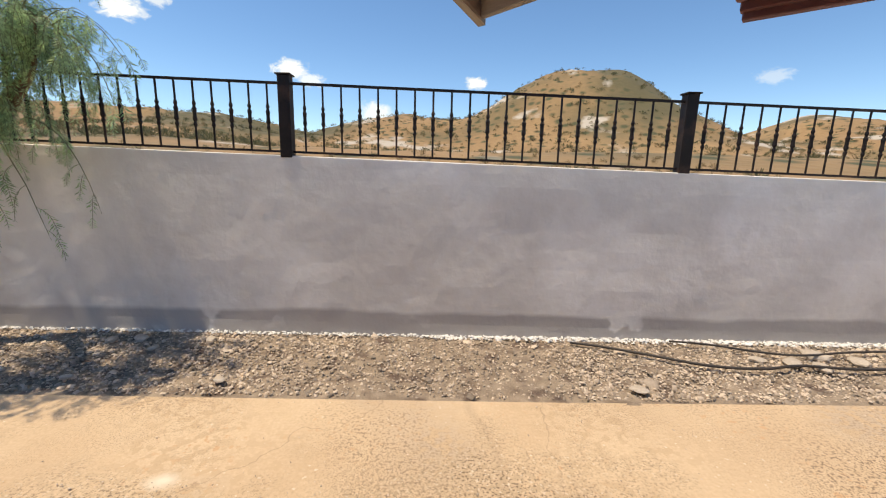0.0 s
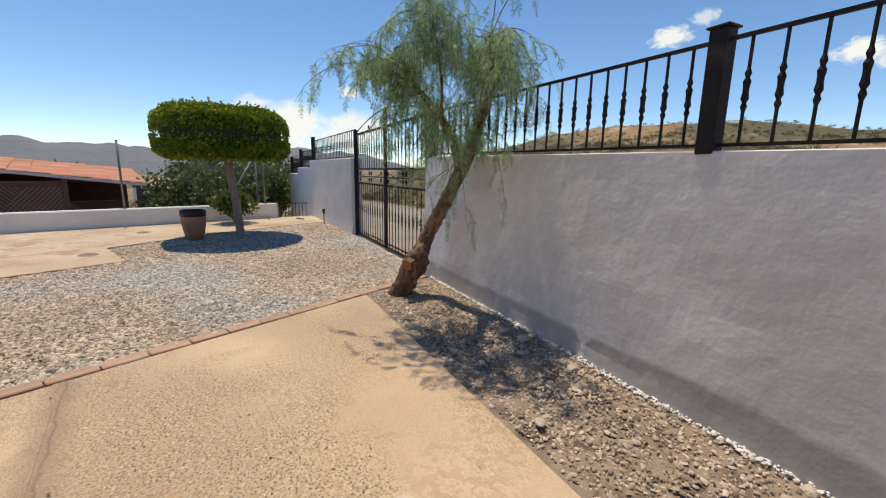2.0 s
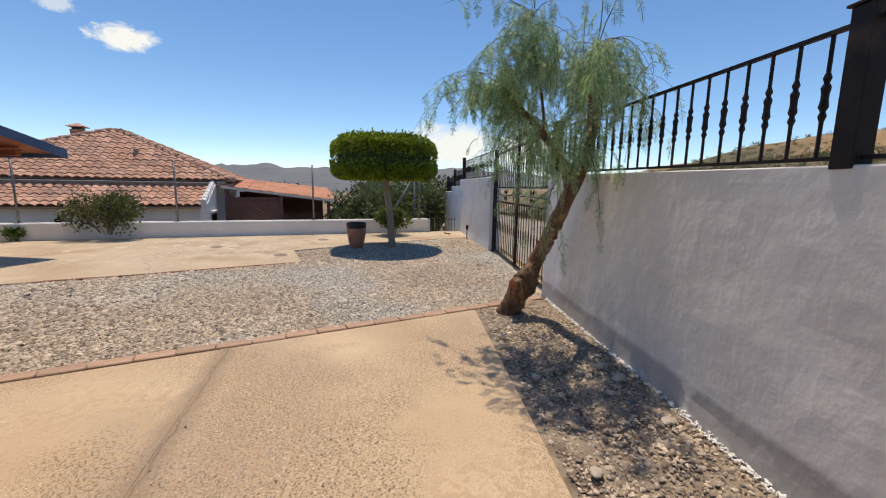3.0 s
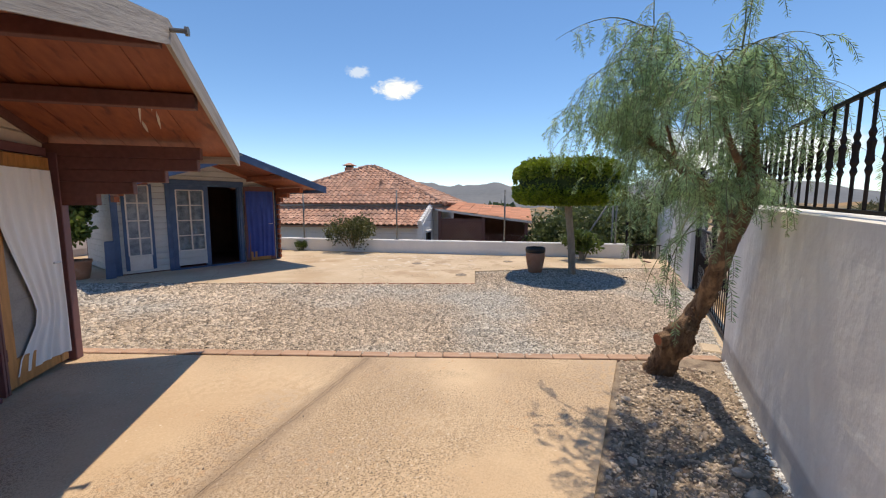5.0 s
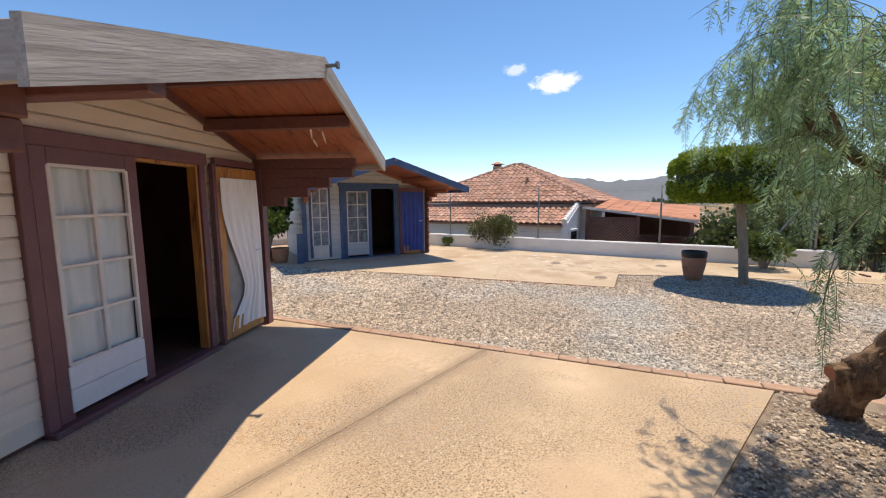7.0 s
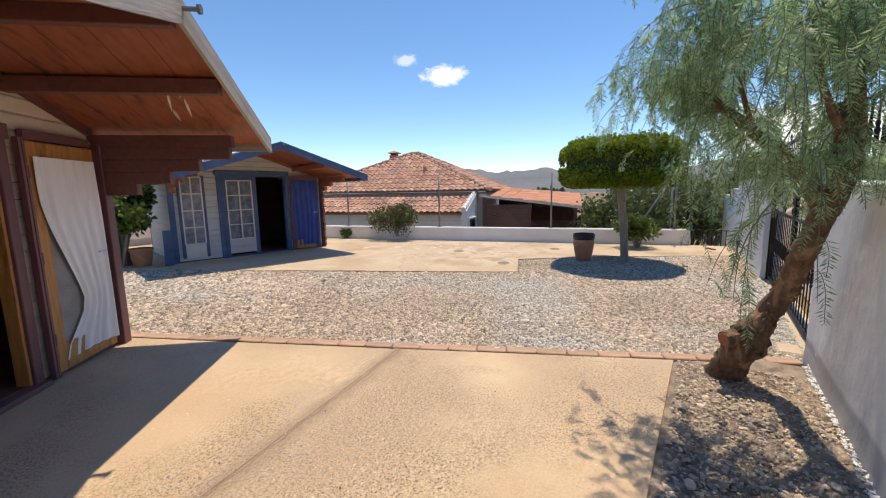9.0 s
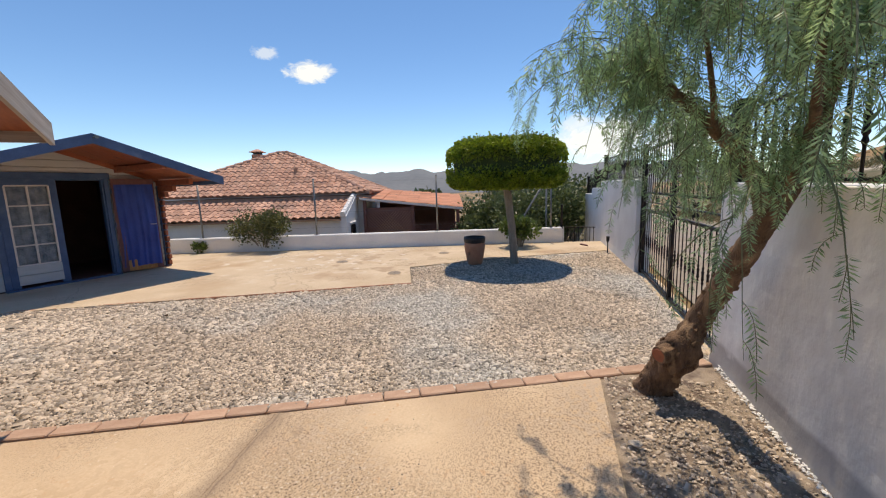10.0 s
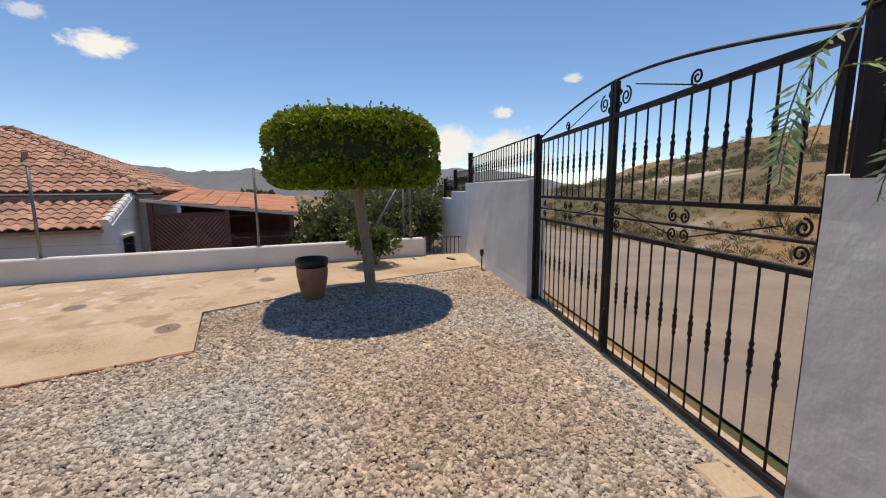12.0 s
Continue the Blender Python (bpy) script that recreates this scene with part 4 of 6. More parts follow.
        part("leaf_rail", one_box(-lw + sw, -sw, 0, 0.045, dh - fd - 0.12, dh - fd, 0.004), stile, d)
        if shut:
            part("leaf_panel", one_box(-lw + sw - 0.02, -sw + 0.02, -0.005, 0.052, 0.10, 0.27, 0.005), panel_mat, d)
            part("leaf_panel", one_box(-lw + sw - 0.02, -sw + 0.02, -0.005, 0.052, 0.274, 0.44, 0.005), panel_mat, d)
        else:
            part("leaf_panel", one_box(-lw + sw, -sw, 0.008, 0.04, 0.05, 0.28, 0.004), M_ORANGE_WOOD, d)
            part("leaf_pane", one_box(-lw + sw, -sw, 0.016, 0.026, 0.282, dh - fd - 0.122), M_BLOCK, d)
            for zz in (0.75, 1.2, 1.6):
                part("glazing_bar", one_box(-lw + sw, -sw, 0.024, 0.032, zz - 0.012, zz + 0.012), M_BLOCK, d)
        g0, g1 = (0.45, dh - fd - 0.125)
        if shut:
            pane = part("pane", one_box(-lw + sw, -sw, 0.018, 0.024, g0, g1), M_GLASS, d)
            pane.visible_shadow = False
            for i in range(3):
                x = -lw + sw + (lw - 2 * sw) * i / 2
                part("glazing_bar", one_box(x - 0.014, x + 0.014, 0.02, 0.052, g0, g1, 0.004), M_SASH, d)
            for i in range(5):
                zz = g0 + (g1 - g0) * i / 4
                part("glazing_bar", one_box(-lw + sw, -sw, 0.022, 0.049, zz - 0.013, zz + 0.013, 0.004), M_SASH, d)
        # gathered curtain
        bm = bmesh.new()
        n, rows = 60, 14
        grid = []
        for j in range(rows + 1):
            q = j / rows
            row = []
            for i in range(n + 1):
                p = i / n
                if shut:
                    x = -lw + 0.10 + (lw - 0.20) * p
                    zz, amp, yy = g0 + (g1 - g0) * q, 0.012, -0.012
                else:
                    gather = leaf_open["gather"] * (1 - smooth_step(0.15, 0.85, q)) * (0.15 + 0.85 * smooth_step(0.0, 0.30, q))
                    x = -lw + 0.03 + (lw - 0.07) * p * (1 - gather)
                    zz, amp, yy = 0.14 + (dh - fd - 0.26) * q + 0.012 * (1 - q) * math.sin(5 * p), 0.014, 0.065 + 0.03 * (1 - q) * math.sin(2 + 3 * p)
                row.append(bm.verts.new((x, yy + amp * math.sin(p * 34 + 2.0 * noise.noise(Vector((p * 4, q * 2, 0.5)))) * (0.7 + 0.5 * noise.noise(Vector((p * 9, q, 3)))), zz)))
            grid.append(row)
        for j in range(rows):
            for i in range(n):
                bm.faces.new((grid[j][i], grid[j][i + 1], grid[j + 1][i + 1], grid[j + 1][i]))
        part("curtain", bm, curtain, d, "", True)
        bm = tube(bmesh.new(), [(-lw + 0.05, 0.05, 1.02), (-lw + 0.05, 0.09, 1.02), (-lw + 0.15, 0.09, 1.02)], 0.009, 6)
        box(bm, -lw + 0.03, -lw + 0.07, 0.045, 0.052, 0.93, 1.10, 0.002)
        if shut:
            bm.free()
        else:
            part("handle", bm, M_CHROME, d)
        for zz in (0.35, 1.05, 1.75):
            part("hinge", tube(bmesh.new(), [(0.004, 0.05, zz - 0.05), (0.004, 0.05, zz + 0.05)], 0.010, 6), trim, d)
        return d
    stile_shut, curtain_shut, panel_shut, stile_open, curtain_open = leaf_open["mats"]
    leaf(pose(dw - fd - 0.004, -0.02, 0), stile_shut, lw, curtain_shut, panel_shut, "door_shut", "closed half-glazed door leaf", True)
    # the second leaf is swung out flat against the wall beyond the opening
    mm = pose(-leaf_open["hinge"], 0.03, 0) @ turn_z(leaf_open["angle"])
    leaf(mm, stile_open, leaf_open["open_width"], curtain_open, panel_shut, "door_open", "door leaf standing open against the wall", False)
    if window_side:
        for k in range(13):
            part("log_end", one_box(-hw - 0.035, -hw + 0.035, 0.03, 0.13 + 0.02 * math.sin(k * 2.1), 0.05 + bh * k, 0.05 + bh * k + 0.11, 0.01), M_RED_WOOD, t)
        for x0, x1 in ((1.20, 1.62),):
            for a, b in ((x0 - 0.07, x0), (x1, x1 + 0.07)):
                part("window_trim", one_box(a, b, -0.02, 0.03, 0.10, 1.98, 0.005), trim, t)
            part("window_sash", one_box(x0, x1, 0.004, 0.02, 0.42, 1.95, 0.004), M_LACE, t)
            for i in range(3):
                x = x0 + (x1 - x0) * i / 2
                part("glazing_bar", one_box(x - 0.015, x + 0.015, 0.018, 0.034, 0.42, 1.95, 0.003), M_SASH, t)
            for i in range(5):
                zz = 0.42 + 1.53 * i / 4
                part("glazing_bar", one_box(x0, x1, 0.018, 0.031, zz - 0.014, zz + 0.014, 0.003), M_SASH, t)
            part("window_apron", one_box(x0, x1, 0.002, 0.026, 0.10, 0.40, 0.005), M_SASH, t)
    return t


TH1 = 0.721
cabin(pose(-0.082, -1.230, 0, 0, 0, math.degrees(TH1)), [(-0.25, 1.61, 2.78), (-2.17, 1.60, 2.145), (2.25, 1.92, 2.02)], 1.84,
      (M_CREAM, M_MAROON, M_RED_WOOD, M_GREY_WOOD, M_ROOF_BLUE, M_DARK_BEAM),
      dict(mats=(M_MAROON, M_LINEN, M_WHITE, M_ORANGE_WOOD, M_LINEN), angle=math.radians(-1), gather=0.55, hinge=0.972, width=0.82, open_width=0.735, stile=0.11),
      "cabin", "cream timber cabin with maroon trim and an open door", False, dw=0.87,
      tiers=((0.02, 1.34), (0.14, 1.31), (0.26, 1.01), (0.38, 0.72), (0.49, 0.40)), purlin_at=0.38)
TH2 = -0.202
cabin(pose(-5.934, -6.881, 0, 0, 0, math.degrees(TH2)), [(-0.01, 1.70, 2.65), (-2.10, 1.86, 1.96), (2.08, 1.53, 1.96)], 1.82,
      (M_PALE, M_BLUE, M_RED_WOOD, M_BLUE, M_ROOF_BLUE, M_RED_WOOD),
      dict(mats=(M_BLUE, M_LACE, M_PALE, M_DARK_BEAM, M_BRIGHT_BLUE), angle=math.radians(-14), gather=0.05, hinge=0.89, width=0.82, open_width=0.74, stile=0.12),
      "cabin", "pale grey timber cabin with blue trim and an open door", True, dw=0.87)


# ---- clipped tree and pot ----
def leaf_cloud(name, parent, mat, places, size, seed, flat=0.0, ratio=0.45):
    """Many small pointed leaves at the places given as (point, normal)."""
    rnd = np.random.default_rng(seed)
    n = len(places)
    p = np.array([tuple(a) for a, _ in places])
    nrm = np.array([tuple(b) for _, b in places])
    d = nrm + rnd.normal(0, 0.75, (n, 3))
    d[:, 2] -= flat
    d /= np.linalg.norm(d, axis=1)[:, None]
    side = np.cross(d, rnd.normal(0, 1, (n, 3)))
    side /= np.linalg.norm(side, axis=1)[:, None] + 1e-9
    up = np.cross(side, d)
    s = size * rnd.uniform(0.6, 1.35, n)[:, None]
    v = np.stack([p, p + d * s * 0.5 + side * s * ratio + up * s * 0.10, p + d * s, p + d * s * 0.5 - side * s * ratio + up * s * 0.10], 1).reshape(-1, 3)
    idx = np.arange(n) * 4
    f = np.concatenate([np.stack([idx, idx + 1, idx + 2], 1), np.stack([idx, idx + 2, idx + 3], 1)])
    return tagged(raw_mesh(name, v.tolist(), f.tolist(), mat, parent), kind="stuff")


def clipped_tree(x, y):
    t = thing("clipped_tree", "small tree clipped into a flat-topped green drum", "tree", pose(x, y, 0))
    rnd = random.Random(5)
    bm = tube(bmesh.new(), spline([(0, 0, -0.1), (0.0, -0.01, 0.25), (0.01, -0.05, 0.8), (0.01, -0.11, 1.3), (0.0, -0.15, 1.75)], 6), [0.095, 0.092, 0.088, 0.085, 0.082, 0.08] + [0.078] * 19, 14, 0.05, 3)
    part("trunk", bm, M_BARK_GREY, t, "pale grey trunk leaning slightly", True)
    for k in range(6):
        a = k * 1.05
        bm = tube(bmesh.new(), [(0.0, -0.13, 1.5), (0.0 + 0.35 * math.cos(a), -0.1 + 0.35 * math.sin(a), 1.75), (0.0 + 0.75 * math.cos(a), -0.15 + 0.75 * math.sin(a), 1.95)], [0.05, 0.035, 0.018], 7)
        part("limb", bm, M_BARK_GREY, t)
    cx, cy, cz, r, h = 0.0, -0.167, 2.0, 1.175, 0.447

    def surface(u, q, k=1.0):
        """A point on the drum: u round it, q from -1 (below) to 1 (above) along its profile."""
        a = q * math.pi / 2
        c, sn = abs(math.cos(a)) ** 0.32, math.copysign(abs(math.sin(a)) ** 0.5, q)
        rr = r * c * (1 + 0.03 * noise.noise(Vector((math.cos(u) * 2, math.sin(u) * 2, q * 2)))) * k
        z = cz + h * sn * k + 0.035 * noise.noise(Vector((math.cos(u) * 3, math.sin(u) * 3, 7)))
        return Vector((cx + rr * math.cos(u), cy + rr * math.sin(u), z))
    # Closed dark sheet painted as the shade behind the outer leaves.
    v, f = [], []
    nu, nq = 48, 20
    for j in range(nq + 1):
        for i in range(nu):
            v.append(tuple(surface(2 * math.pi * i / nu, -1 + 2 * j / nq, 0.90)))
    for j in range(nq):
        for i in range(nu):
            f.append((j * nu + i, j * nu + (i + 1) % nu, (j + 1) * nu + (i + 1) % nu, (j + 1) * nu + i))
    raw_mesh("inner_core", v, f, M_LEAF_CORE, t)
    places = []
    while len(places) < 44000:
        u = rnd.uniform(0, 2 * math.pi)
        flat_face = rnd.random()
        if flat_face < 0.36:
            rr = math.sqrt(rnd.random())
            top = rnd.random() < 0.72
            edge = surface(u, 0.55 if top else -0.55)
            p = Vector((cx + (edge.x - cx) * rr, cy + (edge.y - cy) * rr, cz + (h * 0.97 if top else -h * 0.93) + 0.03 * noise.noise(Vector((rr * 3 * math.cos(u), rr * 3 * math.sin(u), 1)))))
            nn = Vector((0, 0, 1 if top else -1))
        else:
            q = rnd.uniform(-0.75, 0.8)
            p = surface(u, q)
            nn = Vector((math.cos(u), math.sin(u), 0.5 * q))
        depth = abs(rnd.gauss(0, 0.05))
        places.append((p - nn * (depth - 0.02), nn))
    ob = leaf_cloud("crown", t, M_LEAF_BOX, places, 0.047, 8)
    shoots = []
    for _ in range(500):
        u, rr = rnd.uniform(0, 2 * math.pi), math.sqrt(rnd.random()) * 0.98
        q = surface(u, 0.6)
        base = Vector((cx + (q.x - cx) * rr, cy + (q.y - cy) * rr, cz + h))
        tall = rnd.uniform(0.02, 0.11)
        for k in range(5):
            shoots.append((base + Vector((rnd.uniform(-0.01, 0.01), rnd.uniform(-0.01, 0.01), tall * k / 4)), Vector((rnd.uniform(-1, 1), rnd.uniform(-1, 1), 1))))
    leaf_cloud("shoot_growth", t, M_LEAF_BOX, shoots, 0.042, 9)
    return t


clipped_tree(-8.95, 1.33)


def lathe(profile, sides=40, bm=None):
    bm = bm or bmesh.new()
    rings = [[bm.verts.new((r * math.cos(2 * math.pi * k / sides), r * math.sin(2 * math.pi * k / sides), z)) for k in range(sides)] for r, z in profile]
    for a, b in zip(rings, rings[1:]):
        for k in range(sides):
            bm.faces.new((a[k], a[(k + 1) % sides], b[(k + 1) % sides], b[k]))
    bm.faces.new(rings[0][::-1])
    return bm


pot = thing("plant_pot", "terracotta pot with a black plastic liner on the gravel", "plant pot", pose(-8.80, 0.53, -0.005))
part("pot_body", lathe([(0.135, 0), (0.15, 0.01), (0.175, 0.13), (0.20, 0.27), (0.215, 0.37), (0.213, 0.44), (0.205, 0.475), (0.19, 0.475), (0.18, 0.40), (0.16, 0.2), (0.0, 0.18)]), M_TERRACOTTA, pot, "", True)
part("liner", lathe([(0.19, 0.45), (0.218, 0.47), (0.226, 0.53), (0.222, 0.575), (0.208, 0.585), (0.20, 0.56), (0.19, 0.48), (0.0, 0.47)]), M_BLACK, pot, "black plastic liner", True)
bm = bmesh.new()
for k in range(7):
    a = k * 0.9
    tube(bm, [(0.02 * math.cos(a), 0.205 + 0.0, 0.25), (0.05 * math.cos(a), 0.213, 0.25 + 0.045 * math.sin(a))], 0.012, 6)
bmesh.ops.transform(bm, matrix=turn_z(math.radians(-118)), verts=bm.verts)
part("relief_flower", bm, M_TERRACOTTA, pot)


for px_, py_, k in ((-3.62, -7.62, 1.0), (-3.50, -8.08, 0.85)):
    tub = thing("plant_pot", "dark brown clay pot standing under the climbing plant", "plant pot", pose(px_, py_, 0.0), "clay pots by the cabin")
    part("pot_body", lathe([(0.13 * k, 0), (0.16 * k, 0.02), (0.20 * k, 0.20 * k), (0.21 * k, 0.34 * k), (0.23 * k, 0.36 * k), (0.23 * k, 0.41 * k), (0.20 * k, 0.41 * k), (0.18 * k, 0.34 * k), (0.0, 0.33 * k)], 28), M_TERRACOTTA, tub, "", True)


# ---- pepper tree ----
def pepper_tree():
    rnd = random.Random(11)
    t = thing("pepper_tree", "young pepper tree with drooping fronds and a crooked trunk", "tree", pose(-0.207, -0.222, 0))
    trunk = spline([(-3.66, 3.15, -0.06), (-3.61, 3.18, 0.08), (-3.55, 3.22, 0.22), (-3.49, 3.27, 0.36), (-3.475, 3.33, 0.50), (-3.49, 3.40, 0.64), (-3.44, 3.46, 0.80), (-3.31, 3.48, 0.95), (-3.19, 3.50, 1.10), (-3.08, 3.52, 1.25), (-2.963, 3.537, 1.42)], 8)
    n = len(trunk)
    radii = []
    for i in range(n):
        q = i / (n - 1)
        r = 0.132 - 0.052 * min(q / 0.5, 1) + 0.040 * math.exp(-((q - 0.31) / 0.07) ** 2)
        radii.append((r - 0.015 * q) + 0.012 * noise.noise(Vector((q * 14, 0, 0))))
    bm = bmesh.new()
    tube(bm, trunk, radii, 34)
    for v in bm.verts:
        k = noise.fractal(v.co * 16, 1.0, 2.0, 4)
        ridge = abs(noise.noise(Vector((v.co.x * 24, v.co.y * 24, v.co.z * 9))))
        low = 1 - smooth_step(0.3, 0.9, v.co.z) * 0.6
        c = min(trunk, key=lambda p: (p - v.co).length)
        v.co += (v.co - c).normalized() * (0.022 * k - 0.034 * ridge + 0.008) * low
    trunk_ob = part("trunk", bm, M_BARK, t, "crooked trunk with rough shaggy bark", True)
    # stub of a sawn branch and knobs at the knot
    bm = tube(bmesh.new(), [(-3.48, 3.27, 0.40), (-3.385, 3.15, 0.39), (-3.36, 3.12, 0.385)], [0.075, 0.062, 0.056], 12, 0.12, 4)
    part("sawn_stub", bm, M_BARK, trunk_ob, "sawn branch stub")
    part("cut_face", tube(bmesh.new(), [(-3.361, 3.121, 0.385), (-3.357, 3.117, 0.384)], [0.05, 0.046], 12, 0.1, 5), M_RED_WOOD, trunk_ob, "reddish cut wood")
    for _ in range(230):
        rnd.random()
    flaky = random.Random(5)
    for k in range(110):
        bm = bmesh.new()
        a, i = flaky.uniform(0, 6.28), flaky.randrange(2, int(n * 0.8))
        c, d = trunk[i], (trunk[i + 1] - trunk[i - 1]).normalized()
        o = d.orthogonal().normalized()
        o = o * math.cos(a) + d.cross(o) * math.sin(a)
        p, h = c + o * (radii[i] - 0.006), flaky.uniform(0.015, 0.035)
        tube(bm, [p - d * h, p + o * flaky.uniform(0.004, 0.010), p + d * h + o * flaky.uniform(0.0, 0.014)], [0.006, flaky.uniform(0.010, 0.018), 0.005], 6, 0.3, k)
        part("bark_flake", bm, M_BARK, trunk_ob)
    tips = []

    def limb(pts, r0, r1, k=6):
        pp = spline(pts, k)
        m = len(pp)
        bm = tube(bmesh.new(), pp, [r0 + (r1 - r0) * i / (m - 1) for i in range(m)], 9, 0.06, len(tips))
        part("limb", bm, M_BARK, t, "", True)
        return pp
    fork = Vector((-2.985, 3.535, 1.39))
    main = [limb([fork, (-2.86, 3.42, 1.58), (-2.70, 3.18, 1.82), (-2.70, 2.90, 2.10), (-2.78, 2.78, 2.35)], 0.062, 0.008),
            limb([fork, (-2.88, 3.585, 1.58), (-2.72, 3.58, 1.80), (-2.38, 3.48, 2.10), (-2.36, 3.42, 2.45)], 0.075, 0.008),
            limb([(-2.66, 3.16, 1.80), (-2.45, 3.05, 2.1), (-2.40, 2.95, 2.45), (-2.45, 2.95, 2.70)], 0.015, 0.004),
            limb([(-2.54, 3.49, 1.80), (-2.25, 3.35, 2.0), (-2.12, 3.28, 2.3)], 0.024, 0.006),
            limb([(-2.57, 3.49, 1.75), (-2.60, 3.52, 2.1), (-2.7, 3.55, 2.45)], 0.024, 0.006),
            limb([(-2.72, 2.85, 2.10), (-2.92, 2.80, 2.22), (-3.05, 2.65, 2.30)], 0.015, 0.005)]
    nodes = [p for pp in main for p in pp[9:]]
    verts_l, faces_l = [], []
    twig = bmesh.new()

    def leaflets(path, size):
        """Paired narrow leaflets along a frond."""
        m = len(path)
        for i in range(1, m):
            d = (path[i] - path[i - 1]).normalized()
            side = d.cross(Vector((rnd.uniform(-0.4, 0.4), rnd.uniform(-0.4, 0.4), 1)))
            if side.length < 0.05:
                side = d.orthogonal()
            side.normalize()
            taper = math.sin(math.pi * min(1, 0.12 + 0.85 * i / m)) ** 0.6
            for sg in (-1, 1):
                L = size * taper * rnd.uniform(0.8, 1.15)
                out = (side * sg * 0.86 + d * 0.45 + Vector((0, 0, -0.22))).normalized()
                w = out.cross(d).cross(out).normalized() * L * 0.085
                p = path[i]
                b = len(verts_l)
                verts_l.extend([tuple(p), tuple(p + out * L * 0.45 + w), tuple(p + out * L), tuple(p + out * L * 0.45 - w)])
                faces_l.extend([(b, b + 1, b + 2), (b, b + 2, b + 3)])

    def frond(p, d, length, size=0.042, steps=18):
        path = [Vector(p)]
        d = Vector(d).normalized()
        for i in range(steps):
            d = (d + Vector((0, 0, -0.16)) + Vector((rnd.uniform(-1, 1), rnd.uniform(-1, 1), 0)) * 0.05).normalized()
            path.append(path[-1] + d * length / steps)
        leaflets(path, size)
        tube(twig, path[::3] + [path[-1]], 0.0016, 3, cap=False)

    def whip(p, d, length, droop, fronds, r=0.005):
        """A thin hanging shoot with fronds along it."""
        path = [Vector(p)]
        d = Vector(d).normalized()
        k = 12
        for i in range(k):
            d = (d + Vector((0, 0, -droop)) + Vector((rnd.uniform(-1, 1), rnd.uniform(-1, 1), rnd.uniform(-1, 1))) * 0.07).normalized()
            path.append(path[-1] + d * length / k)
        tube(twig, path, [r * (1 - 0.8 * i / k) for i in range(k + 1)], 4, cap=False)
        for i in range(fronds):
            q = path[min(k, int(1 + (k - 1) * (i + rnd.random()) / fronds))]
            a = rnd.uniform(0, 6.28)
            frond(q, (math.cos(a), math.sin(a), rnd.uniform(-0.7, 0.35)), rnd.uniform(0.16, 0.29), rnd.uniform(0.036, 0.052))
    for i in range(172):
        p = rnd.choice(nodes)
        a = rnd.uniform(0, 6.28)
        up = rnd.uniform(0.0, 1.2)
        d = Vector((math.cos(a), math.sin(a) * 0.9, up))
        whip(p, d, rnd.uniform(0.22, 0.70), rnd.uniform(0.11, 0.24), rnd.randint(6, 8), 0.0035)
    # long arching shoots against the sky, and low ones before the wall
    for p, d, L, dr, fr in (((-2.85, 2.7, 2.35), (-0.75, -0.7, 0.55), 0.85, 0.14, 7), ((-3.1, 2.6, 2.28), (-0.6, -0.75, 0.25), 0.75, 0.13, 7), ((-2.45, 2.9, 2.7), (-0.3, -0.7, 0.9), 0.7, 0.12, 7),
                            ((-2.4, 2.95, 2.7), (0.1, -0.1, 1), 0.75, 0.05, 7), ((-2.3, 3.4, 2.45), (0.2, 0.1, 1), 0.8, 0.06, 7), ((-2.3, 3.4, 2.4), (0.6, -0.1, 0.8), 0.8, 0.1, 7),
                            ((-2.8, 3.5, 2.45), (-0.2, 0.1, 1), 0.7, 0.08, 7), ((-2.05, 3.3, 2.25), (0.8, -0.2, 0.4), 0.75, 0.16, 7), ((-2.0, 3.3, 2.2), (0.7, -0.4, 0.1), 0.9, 0.2, 7),
                            ((-2.55, 3.3, 1.6), (0.6, -0.35, -0.1), 0.9, 0.2, 6), ((-2.65, 3.3, 1.5), (0.5, -0.5, -0.3), 0.75, 0.22, 5), ((-2.4, 3.4, 1.7), (0.8, -0.2, 0.0), 0.85, 0.2, 6),
                            ((-2.75, 3.3, 1.4), (-0.3, -0.8, -0.2), 0.7, 0.2, 5), ((-2.7, 2.9, 2.0), (-0.8, -0.2, -0.1), 0.8, 0.2, 7), ((-2.9, 2.75, 2.2), (-0.9, 0.3, 0.0), 0.85, 0.2, 8),
                            ((-2.95, 2.95, 2.15), (-0.8, 0.1, 0.25), 0.95, 0.2, 10), ((-2.9, 3.1, 2.05), (-0.7, 0.3, 0.2), 0.9, 0.22, 10), ((-3.0, 2.85, 2.2), (-0.6, -0.1, 0.15), 0.85, 0.24, 9), ((-2.8, 3.2, 2.0), (-0.9, 0.2, 0.1), 0.95, 0.2, 9), ((-2.85, 3.0, 2.25), (-0.9, 0.35, 0.3), 1.0, 0.18, 10),
                            ((-2.8, 2.9, 2.0), (-0.7, 0.5, -0.1), 0.85, 0.2, 7), ((-2.6, 3.1, 1.8), (-0.6, -0.5, -0.3), 0.8, 0.2, 6)):
        whip(p, d, L, dr, fr)
    tagged(raw_mesh("foliage", verts_l, faces_l, M_LEAF_PEPPER, t), kind="stuff")
    tagged(part("twig_mass", twig, M_TWIG, t), kind="stuff")
    return t


pepper_tree()


